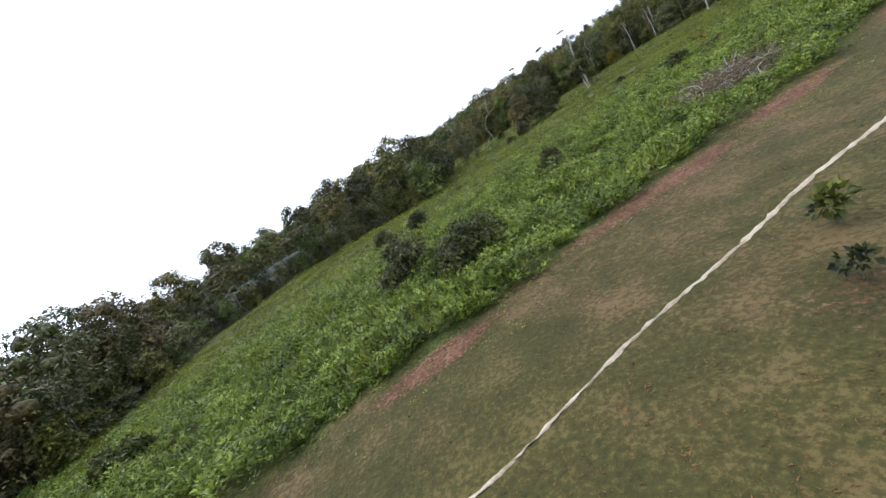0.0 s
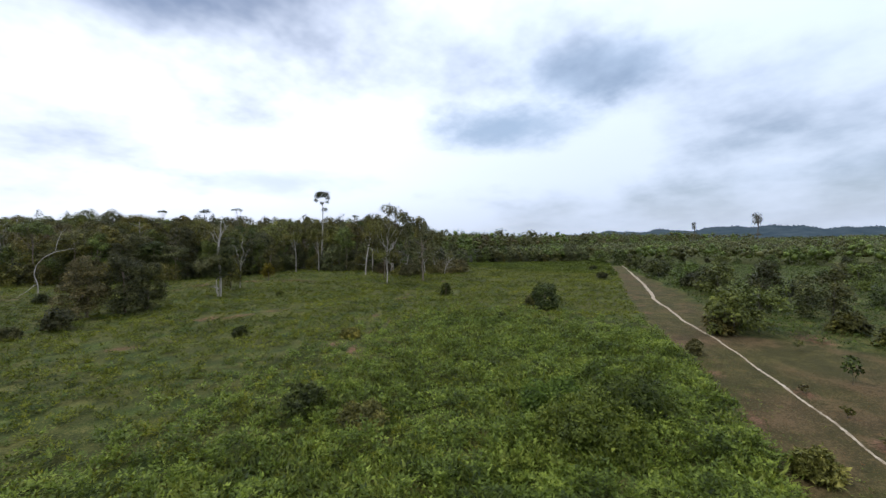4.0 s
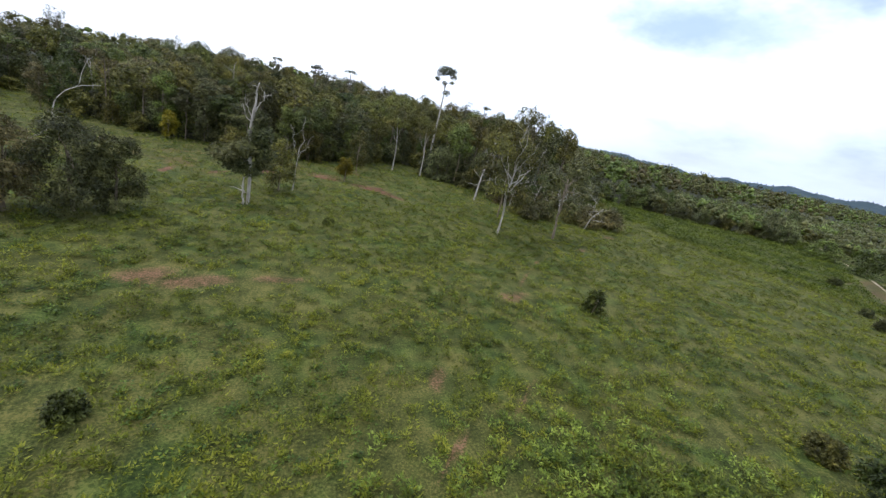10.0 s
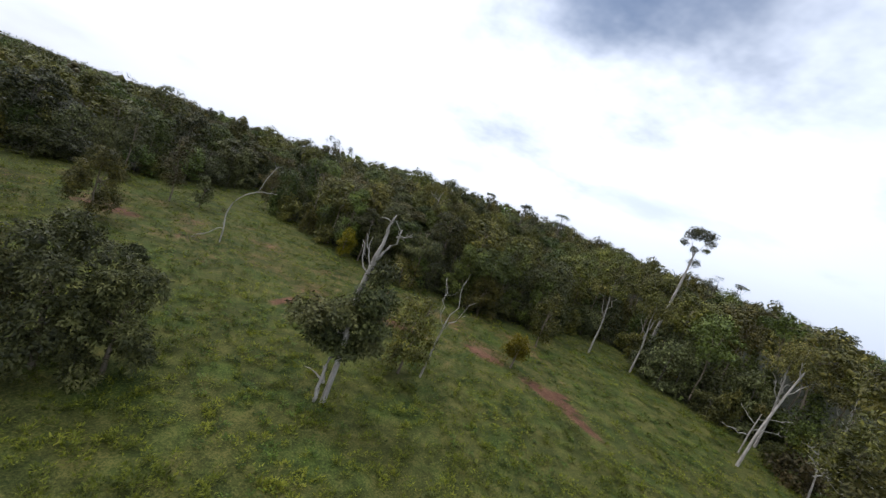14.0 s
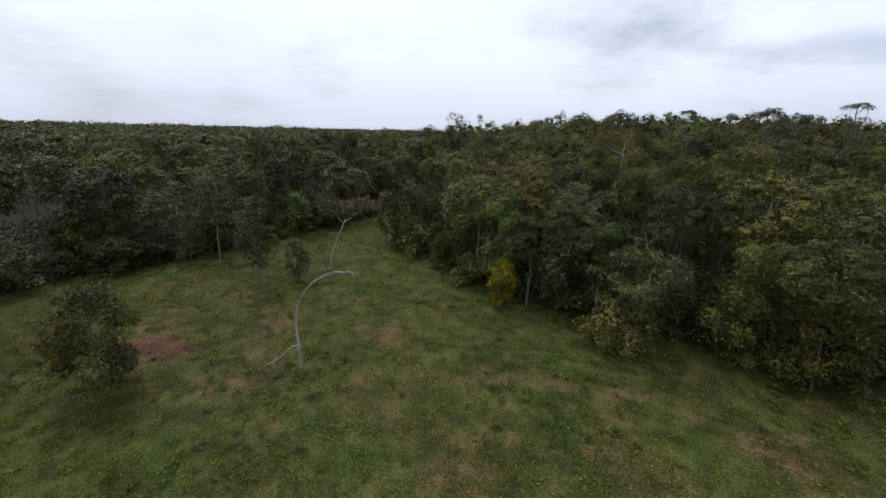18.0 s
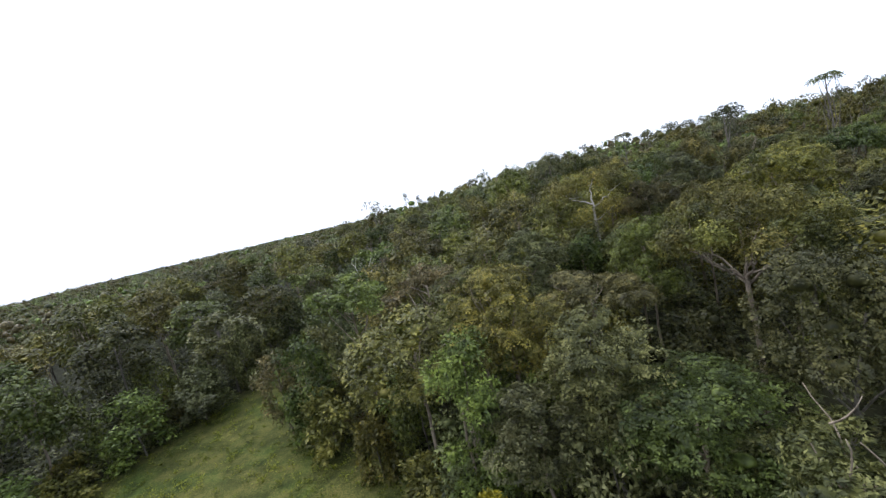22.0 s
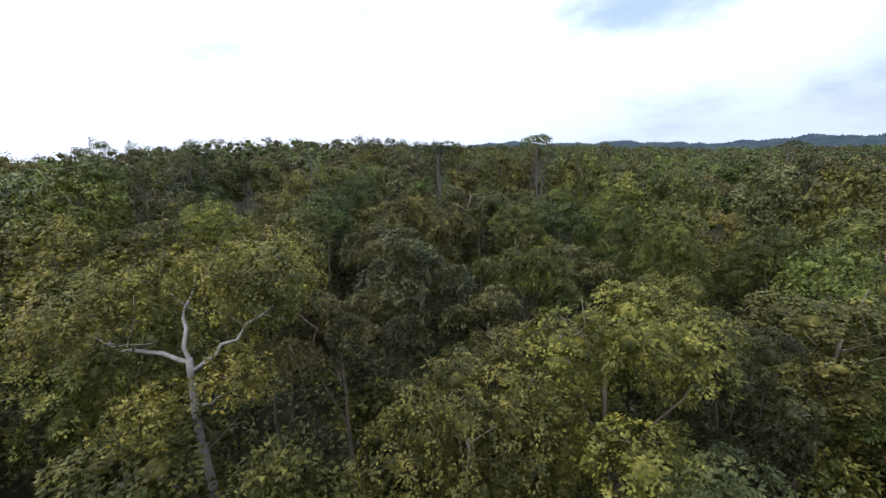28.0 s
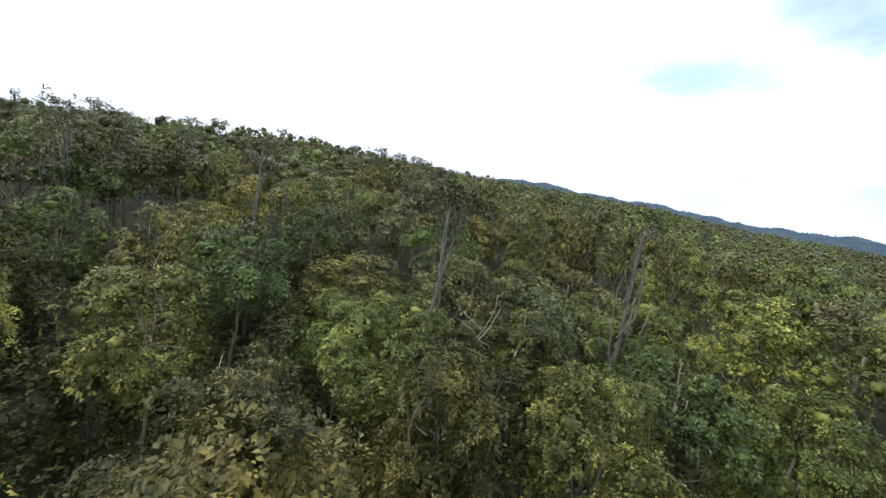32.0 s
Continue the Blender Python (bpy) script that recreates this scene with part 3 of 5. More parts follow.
def hearts(lobes, rng, full, level):
    """The dense heart of each leaf mass: a ragged lump of leaves."""
    geo = []
    for x, y, z, q in lobes:
        v, f = HEART[level]
        geo.append((v * abs(q) * full * (1, 1, 0.42 if q < 0 else 0.85) * rng.uniform(0.7, 1.2, (len(v), 1)) + (x, y, z), f))
    return geo


def inner_foliage(lobes, rng, full, size, many=22):
    """The close-set leaves inside each leaf mass, behind the outer ones,"""
    r = np.abs(lobes[:, 3])
    flat = np.where(lobes[:, 3] < 0, 0.42, 0.85)
    k = np.repeat(np.arange(len(lobes)), many)
    d = rng.normal(size=(len(k), 3))
    d[:, 2] += 0.25
    d /= np.linalg.norm(d, axis=1, keepdims=True)
    p = lobes[k, :3] + d * r[k, None] * full * (0.6 + 0.4 * rng.rand(len(k), 1)) * np.stack([np.ones(len(k))] * 2 + [flat[k]], -1)
    geo = [leaf_tris(p, d, size, 0.34, rng, 2, 0.25, 0.35, simple=True, spread=size * 0.5)]
    return geo


def make_tree(kind, seed, H, R, bottom, leaf, bark, rosettes, per, size, width=0.42, trunk_r=0.2, lean=0.3, limbs=6, split=True, bare=0, name="tree", label="", group="", category="tree", place=None, rise=0.35, hang=0, tall=0.62, core=0.0, tuft=0.0, simple=False, shag=0.14, rough=0.3):
    """A tree: an empty with a trunk, its limbs and a crown of separate leaves."""
    rng = np.random.RandomState(seed)
    lobes = lobes_of(kind, R, H, bottom, rng)
    p, d = crown_points(lobes, rosettes, rng, shag)
    d = d + (0, 0, 0.5)
    d /= np.linalg.norm(d, axis=1, keepdims=True)
    crown = [leaf_tris(p, d, size, width, rng, per, rise, rough, spread=tuft or size * 1.1, simple=simple)] + (inner_foliage(lobes, rng, core, size * 1.15, 20 if simple else 50) + hearts(lobes, rng, 0.33, 1) if core else [])
    if hang:
        k = rng.choice(len(p), hang)
        q = p[k].copy()
        q[:, 2] *= rng.rand(hang) * 0.85 + 0.05
        crown.append(leaf_tris(q, d[k] * (1, 1, 0.3), size, width, rng, 3, 0.2, 0.4, 0.5))
    top = np.array((rng.normal() * lean, rng.normal() * lean, bottom + (H - bottom) * tall))
    trunk = [limb((0, 0, -0.4), top, trunk_r, trunk_r * 0.45, rng, 0.05, 9, 8, 0.006)]
    arms = []
    for k in rng.permutation(len(lobes))[:limbs]:
        a = top * (0.55 + 0.4 * rng.rand())
        b = lobes[k, :3] + (0, 0, abs(lobes[k, 3]) * 0.3)
        arms.append([limb(a, b, trunk_r * 0.42, 0.025, rng, 0.22, 6, 5)])
    for k in range(bare):
        a = top * (0.7 + 0.3 * rng.rand())
        an, out = rng.rand() * 2 * np.pi, R * (0.4 + 0.45 * rng.rand())
        b = a + (out * np.cos(an), out * np.sin(an), (H - a[2]) * (0.25 + 0.6 * rng.rand()))
        m_ = a + (b - a) * 0.6
        arms.append([limb(a, b, trunk_r * 0.33, 0.02, rng, 0.3, 7, 5), limb(m_, m_ + rng.normal(size=3) * R * 0.3 + (0, 0, R * 0.25), 0.05, 0.02, rng, 0.3, 5, 4)])
    tree = new(name)
    if place is not None:
        tree.matrix_basis = place
    tagged(tree, label, category, group)
    if not split:
        trunk, arms = trunk + [g for arm in arms for g in arm], []
    part("trunk", trunk, bark, tree)
    for arm in arms:
        part("limb", arm, bark, tree)
    part("crown", crown, leaf, tree, smooth=False)
    return tree


def stand(x, y, s=1.0, turn=0.0, sink=0.0, tilt=(0, 0), sz=None):
    z = float(ground_z(x, y)) - sink
    return Matrix.LocRotScale((x, y, z), Euler((radians(tilt[0]), radians(tilt[1]), turn)), (s, s, sz or s))


# ---------------------------------------------------------------- the forest
FLIGHT = [(46.7, 85.3), (45.0, 98.6), (35.8, 126.8), (33.0, 139.3), (32.7, 152.5), (34.8, 161.4), (38.9, 177.8), (45.4, 188.4), (53.3, 203.0), (58.5, 215), (63, 228)]


def off_flight(x, y):
    return abs(float(np.min([np.hypot(x - a - (c - a) * u, y - b - (d - b) * u) for (a, b), (c, d) in zip(FLIGHT[:-1], FLIGHT[1:]) for u in (0, 0.25, 0.5, 0.75, 1)])))


WOOD = "trees of the forest"
# kind: (shape, height, radius, crown's foot, leaf, bark, words)
SPECIES = [
    ("dome", 18.0, 4.4, 9.0, "olive", BARK_PALE, "broad forest tree with a domed olive-green crown"),
    ("dome", 17.0, 4.1, 8.0, "green", BARK_PALE, "broad forest tree with a dense green crown"),
    ("dome", 18.5, 4.2, 9.5, "yellow", BARK_PALE, "forest tree with a domed yellowish-green crown"),
    ("upright", 19.0, 3.2, 10.5, "grey", BARK_PALE, "slender forest tree with grey-green leaf tufts"),
    ("layered", 17.5, 4.7, 11.5, "green", BARK_PALE, "open-crowned forest tree with layered green leaves and pale limbs"),
    ("dome", 16.5, 4.2, 8.0, "dark", BARK_DARK, "shady forest tree with a dark green crown"),
    ("layered", 16.5, 4.5, 10.5, "brown", BARK_PALE, "forest tree with a thin brownish-olive crown"),
    ("upright", 18.0, 3.3, 10.0, "olive", BARK_PALE, "upright forest tree with olive leaf tufts"),
    ("dome", 16.0, 4.0, 8.0, "bright", BARK_PALE, "forest tree with a fresh green crown"),
]
SHARE = [0.26, 0.13, 0.16, 0.07, 0.12, 0.09, 0.07, 0.08, 0.02]
protos = {}


def plant(level, k, m):
    """A tree of species k: level 0 is leafy enough to be passed closely, level 1 stands back."""
    kind, H, R, foot, leaf, bark, words = SPECIES[k]
    if (level, k) not in protos:
        ros, per, size, wd, tuft = ((620, 38, 0.16, 0.27, 0.36), (420, 16, 0.26, 0.30, 0.42), (260, 10, 0.40, 0.34, 0.55))[level]
        protos[level, k] = make_tree(kind, 40 + k + 100 * level, H, R, foot, LEAF[leaf], bark, ros, per, size, wd, 0.16, 0.5, limbs=5, split=level == 0, label=words, group=WOOD, bare=4 if k in (4, 6) else 2 if k in (0, 2, 7) else 0, name="forest_tree", hang=40 if level == 0 else 12, core=0.72, tuft=tuft, simple=level > 0, shag=0.09, rise=0.45, rough=0.16)
        protos[level, k].matrix_basis = m
        # the first of its kind has to keep its scale out of the copies
        return protos[level, k]
    first = protos[level, k]
    keep = first.scale.copy()
    return copy_thing(first, m @ Matrix.Diagonal((1 / keep[0], 1 / keep[1], 1 / keep[2], 1)))


taken = []


def free(x, y, gap):
    return all((x - a) ** 2 + (y - b) ** 2 > (0.5 * (gap + g)) ** 2 for a, b, g in taken)


# trees that stand out, by place: species, level, height of the top above sea of grass
STANDING = [
    (37.6, 165.3, 1, 0, 12.6, 0.95), (29.6, 166.3, 3, 0, 12.0, 0.9), (54.8, 161.7, 1, 0, 13.5, 1.0), (33.9, 168.7, 5, 0, 14.5, 0.9),
    (60.8, 178.1, 0, 0, 17.4, 0.95), (28.2, 174.6, 2, 0, 17.2, 0.95), (24.5, 180.2, 0, 0, 16.4, 0.95), (45.0, 200.7, 6, 0, 20.2, 0.9), (50.1, 202.1, 3, 0, 21.6, 1.15), (58.5, 201.6, 4, 0, 19.6, 0.8),
    (53.4, 208.7, 7, 0, 23.2, 1.0), (68.0, 214.2, 0, 0, 20.4, 0.9), (38.4, 228.3, 2, 0, 21.6, 1.0), (70.3, 230.8, 6, 1, 21.4, 1.0), (81.4, 223.0, 4, 0, 20.4, 1.0), (92.8, 221.2, 2, 1, 22.6, 1.1),
    (25.8, 238.0, 8, 1, 26.6, 1.35), (36.3, 266.0, 5, 1, 28.6, 1.3), (62.3, 189.4, 5, 0, 17.0, 0.85), (66.3, 195.5, 0, 0, 17.6, 0.85), (47.8, 191.9, 0, 0, 18.6, 0.85), (34.2, 205.7, 0, 0, 20.5, 1.0), (76.0, 201.7, 8, 0, 19.4, 0.9), (79.2, 211.5, 1, 0, 20.2, 0.9), (88.2, 198.9, 1, 0, 18.5, 0.95),
    (40.8, 186.3, 1, 0, 17.2, 0.85), (52.5, 183.7, 5, 0, 17.0, 0.85), (70.9, 183.5, 1, 0, 17.6, 0.9),
]
rng = np.random.RandomState(11)
for x, y, k, level, top, fat in STANDING:
    H = SPECIES[k][1]
    zs = (top - float(ground_z(x, y))) / H
    plant(level, k, stand(x, y, fat, rng.rand() * 6.28, sz=zs))
    taken.append((x, y, SPECIES[k][2] * 1.35 * fat))

# room for the trees that are built one by one below
taken += [(44.6, 176.4, 8.5), (6.4, 195.0, 9.0)]
near_n = mid_n = 0
tries = np.stack([rng.uniform(-75, 150, 9000), rng.uniform(60, 300, 9000)], 1)
inside = in_forest(tries[:, 0], tries[:, 1])
for (x, y), deep in zip(tries, inside):
    if deep < 1.0 or math.hypot(x - 40, y - 160) > 135:
        continue
    d = off_flight(x, y)
    gap = 7.2 if d < 30 else 7.6 if d < 60 else 8.4
    if not free(x, y, gap):
        continue
    level = 0 if d < 12 else 1 if d < 38 else 2
    k = int(rng.choice(9, p=SHARE))
    tall = (0.86 + 0.20 * min(1, deep / 14)) * (0.74 + 0.32 * rng.rand() if d < 35 else 0.80 + 0.34 * rng.rand())
    tall *= 0.90 + 0.10 * float(sstep(-42, 16, x))
    tall *= 1.0 + 0.22 * float(sstep(66, 100, x))
    tall = min(tall, 1.02 if d < 30 else 1.3)
    ground = float(ground_z(x, y))
    roof = 16.2 + 0.075 * min(120.0, max(0.0, y - 165)) + 3.5 * rng.rand() + 3.5 * (x > 75)
    tall = min(tall, (roof - ground) / SPECIES[k][1])
    plant(level, k, stand(x, y, 0.86 + 0.3 * rng.rand(), rng.rand() * 6.28, sz=tall))
    taken.append((x, y, gap))
    near_n, mid_n = near_n + (level == 0), mid_n + (level > 0)
print("forest", near_n, mid_n)

# bushes and low leafy trees that close the wood's edge down to the grass
SKIRT = [
    ("bush", 5.0, 2.4, "dark", "dark green bush hung with creepers at the forest edge", 150),
    ("bush", 5.0, 2.3, "olive", "olive green bush at the forest edge", 150),
    ("bush", 4.6, 2.2, "yellow", "yellowish-green bush at the forest edge", 150),
    ("bush", 9.0, 3.0, "grey", "grey-green tree leafy down to the grass at the forest edge", 260),
    ("bush", 9.5, 3.2, "green", "green tree leafy down to the grass at the forest edge", 260),
    ("bush", 9.0, 3.0, "dark", "dark leafy tree hung with creepers at the forest edge", 260),
]
skirt = {}
for (ax, ay), (bx, by) in zip(FOREST_EDGE[1:-1], FOREST_EDGE[2:]):
    run = math.hypot(bx - ax, by - ay)
    n = max(1, int(run / 2.3))
    ox, oy = -(by - ay) / run, (bx - ax) / run
    for i in range(n):
        u, back = (i + rng.rand()) / n, (0.3, 2.6, 5.5)[i % 3] + rng.normal() * 0.7
        x, y = ax + (bx - ax) * u + ox * back, ay + (by - ay) * u + oy * back
        j = int(rng.choice(6, p=(0.20, 0.14, 0.06, 0.20, 0.22, 0.18)))
        low = 0.85 if x < -15 and y < 125 else 1.0
        m = stand(x, y, (0.75 + 0.5 * rng.rand()) * low, rng.rand() * 6.28, sz=(0.6 + 0.7 * rng.rand()) * low)
        if j not in skirt:
            kind, H, R, lf, words, ros = SKIRT[j]
            skirt[j] = make_tree(kind, 70 + j, H, R, 0.1, LEAF[lf], BARK_DARK, ros, 8, 0.34, 0.28, 0.10, 0.2, limbs=3, split=False, simple=True, name="edge_bush" if H < 6 else "edge_tree", core=0.85, label=words, group="growth along the forest edge", category="bush" if H < 6 else "tree", place=stand(x, y, 1, j))
        else:
            copy_thing(skirt[j], m)

# young trees under the canopy
r = np.random.RandomState(44)
young, young_first = [], {}
tries = np.stack([r.uniform(-55, 120, 1500), r.uniform(95, 262, 1500)], 1)
for (x, y), deep in zip(tries, in_forest(tries[:, 0], tries[:, 1])):
    if deep < 5 or len(young) >= 130 or any((x - a) ** 2 + (y - b) ** 2 < 30 for a, b in young) or off_flight(x, y) > 70:
        continue
    young.append((x, y))
    j = len(young) % 3
    m = stand(x, y, 0.9 + 0.4 * r.rand(), r.rand() * 6.28, sz=0.8 + 0.45 * r.rand())
    if j in young_first:
        copy_thing(young_first[j], m)
    else:
        lf, words = (("green", "young green tree under the forest canopy"), ("dark", "young dark leafy tree under the forest canopy"), ("olive", "young olive tree under the forest canopy"))[j]
        young_first[j] = make_tree("bush", 90 + j, 9.5, 3.1, 0.6, LEAF[lf], BARK_DARK, 240, 7, 0.34, 0.28, 0.10, 0.2, limbs=3, split=False, simple=True, name="young_tree", core=0.85, label=words, group="young trees under the canopy", place=stand(x, y, 1, j))


def build_undergrowth():
    """Low leaves that fill the wood's floor between the trunks."""
    r = np.random.RandomState(31)
    x, y = r.uniform(-70, 125, 74000), r.uniform(90, 275, 74000)
    x, y = np.r_[x, r.uniform(-130, -40, 16000)], np.r_[y, r.uniform(-60, 110, 16000)]
    k = in_forest(x, y) > 1.5
    x, y = x[k], y[k]
    z = ground_z(x, y) + 0.3 + 3.2 * r.rand(len(x)) ** 2 * (0.6 + 0.4 * wave(x, y, 5.0))
    v, f = leaf_tris(np.stack([x, y, z], -1), np.tile((0, 0, 1.0), (len(x), 1)), 0.6, 0.26, r, 4, 0.5, 0.4, 0.2, simple=True)
    tagged(new("undergrowth", mesh_from("undergrowth", v, f, LEAF["dark"])), "dark leafy undergrowth on the forest floor", "plants", kind="stuff")


build_undergrowth()


def build_far_woods():
    """The forest further off, out to the skyline."""
    r = np.random.RandomState(3)
    parts = {"olive": [], "dark": [], "green": [], "brown": []}
    pts = []
    for lo, hi, n, gap in ((135, 260, 2600, 9.0), (260, 620, 5200, 13.0), (620, 1500, 5200, 30.0)):
        a, q = r.rand(n) * 2 * np.pi, np.sqrt(r.uniform(lo ** 2, hi ** 2, n))
        for x, y in zip(40 + q * np.sin(a), 160 + q * np.cos(a)):
            pts.append((x, y, gap))
    P = np.array(pts)
    deep, scrub = in_forest(P[:, 0], P[:, 1]), side_of(P[:, 0], P[:, 1], SCRUB)
    right = (scrub < -75) | ((P[:, 0] > 215) & (scrub < 20))
    ok = ((deep > 2) & (scrub > 0)) | right | (P[:, 1] > 330)
    az = np.degrees(np.arctan2(P[:, 0] - 40, P[:, 1] - 60))
    ok &= ((az > np.where(P[:, 2] < 20, -125, -82)) & (az < 105)) | (r.rand(len(P)) < 0.12)
    cell = set()
    keys = list(parts)
    total = 0
    for (x, y, gap), use in zip(P, ok):
        c = (round(x / gap), round(y / gap), gap)
        if not use or c in cell:
            continue
        cell.add(c)
        H, R = (14 + 7 * r.rand()) * (0.42 if x > 120 and y < 190 else 0.9 if x < -60 else 1.0), 4.2 + 2.2 * r.rand() + (1.5 if gap > 10 else 0)
        near = math.hypot(x, y - 10) < 110
        lb = lobes_of(("dome", "upright", "dome")[r.randint(3)], R, H, H * (0.05 if near or (x < -30 and y < 150) else 0.4), r)
        if gap > 20:
            H, R, lb = H * 1.1, R * 1.7, lb * (1.7, 1.7, 1.1, 1.7)
        p, d = crown_points(lb, 620 if near else 105 if gap < 10 else 52 if gap < 20 else 26, r, 0.12)
        z = float(ground_z(x, y))
        big = 0.55 if gap < 10 else 0.9 if gap < 20 else 2.2
        v, f = join([leaf_tris(p + (x, y, z), d, big, 0.32, r, 5, 0.25, spread=big * 0.9, simple=True)] + [(q + (x, y, z), g) for q, g in hearts(lb[:: 3 if gap < 10 else 5], r, 0.6, 1)])
        parts[keys[int(r.choice(4, p=(0.36, 0.28, 0.22, 0.14) if y > 200 or x < 110 else (0.08, 0.62, 0.30, 0.0)))]].append((v, f))
        total += len(f)
    for key, geo in parts.items():
        v, f = join(geo)
        tagged(new("far_woods", mesh_from("far_woods", v, f, LEAF[key])), "far forest canopy reaching to the skyline", "woods", kind="stuff")
    print("far woods", total)


build_far_woods()


def build_hills():
    """Wooded ridges on the skyline: a plain backdrop of distance, blue haze in its glow."""
    m, nt, N, L = material("far_hill_haze_glow")
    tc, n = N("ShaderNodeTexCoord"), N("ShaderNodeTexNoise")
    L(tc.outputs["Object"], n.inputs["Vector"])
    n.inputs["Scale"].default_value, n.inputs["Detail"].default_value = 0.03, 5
    # the air's blue haze is put into this colour, which glows by itself
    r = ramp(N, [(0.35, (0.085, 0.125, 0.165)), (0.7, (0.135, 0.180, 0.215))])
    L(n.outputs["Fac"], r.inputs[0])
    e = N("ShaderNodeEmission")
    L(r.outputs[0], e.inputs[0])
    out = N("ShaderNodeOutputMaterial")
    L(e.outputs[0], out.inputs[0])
    r_ = np.random.RandomState(8)
    for dist, lo, hi, h0, rough in ((1500, 28, 110, 30, 9), (2300, 20, 140, 50, 11), (1900, -100, 24, 15, 4)):
        a = np.radians(np.arange(lo, hi, 0.06))
        h = h0 + rough * (np.sin(a * 23 + dist) * 0.6 + np.sin(a * 61) * 0.4 + np.sin(a * 131 + 1) * 0.22 + np.sin(a * 9 + 2) * 0.8) + 0.16 * h0 * r_.rand(len(a)) ** 2
        fade = sstep(lo, lo + 14, np.degrees(a)) * (1 - sstep(hi - 12, hi, np.degrees(a)))
        h = h * fade
        rows = [np.stack([dd * np.sin(a), dd * np.cos(a), zz], -1) for dd, zz in ((dist - 250, np.full(len(a), -3.0)), (dist - 60, h * 0.75), (dist, h), (dist + 300, np.full(len(a), -3.0)))]
        v = np.stack(rows, 1)
        i = np.arange(len(a) * 4).reshape(-1, 4)
        f = np.stack([i[:-1, :-1], i[1:, :-1], i[1:, 1:], i[:-1, 1:]], -1).reshape(-1, 4)
        tagged(new("backdrop_hills", mesh_from("backdrop_hills", v.reshape(-1, 3), f, m)), "wooded hills on the skyline, blue haze painted into the glow", "hills", kind="structure")


build_hills()


# ---------------------------------------------------------------- the meadow's plants
def scatter(n, x0, x1, y0, y1, rng):
    return rng.uniform(x0, x1, n), rng.uniform(y0, y1, n)


def carpet(name, label, mat, xy, height, size, width, per, rise, rng, category="plants"):
    x, y = xy
    z = ground_z(x, y) + height * (0.55 + 0.4 * rng.rand(len(x)))
    up = np.tile((0, 0, 1.0), (len(x), 1))
    v, f = leaf_tris(np.stack([x, y, z], -1), up, size, width, rng, per, rise, 0.3, 0.15, spread=size * 0.8, simple=True)
    tagged(new(name, mesh_from(name, v, f, mat)), label, category, kind="stuff")
    print(name, len(f))


def hummocks(x, y, n, wide, tall, rng):
    """Round each place n tufts on a low mound, and their heights."""
    m = wide * (0.6 + 0.8 * rng.rand(len(x)))
    h = tall * (0.35 + 0.9 * rng.rand(len(x)))
    m, h, x, y = (np.repeat(v, n) for v in (m, h, x, y))
    a, q = rng.rand(len(x)) * 6.283, np.sqrt(rng.rand(len(x)))
    return x + m * q * np.cos(a), y + m * q * np.sin(a), h * (1 - 0.75 * q * q) / 0.75


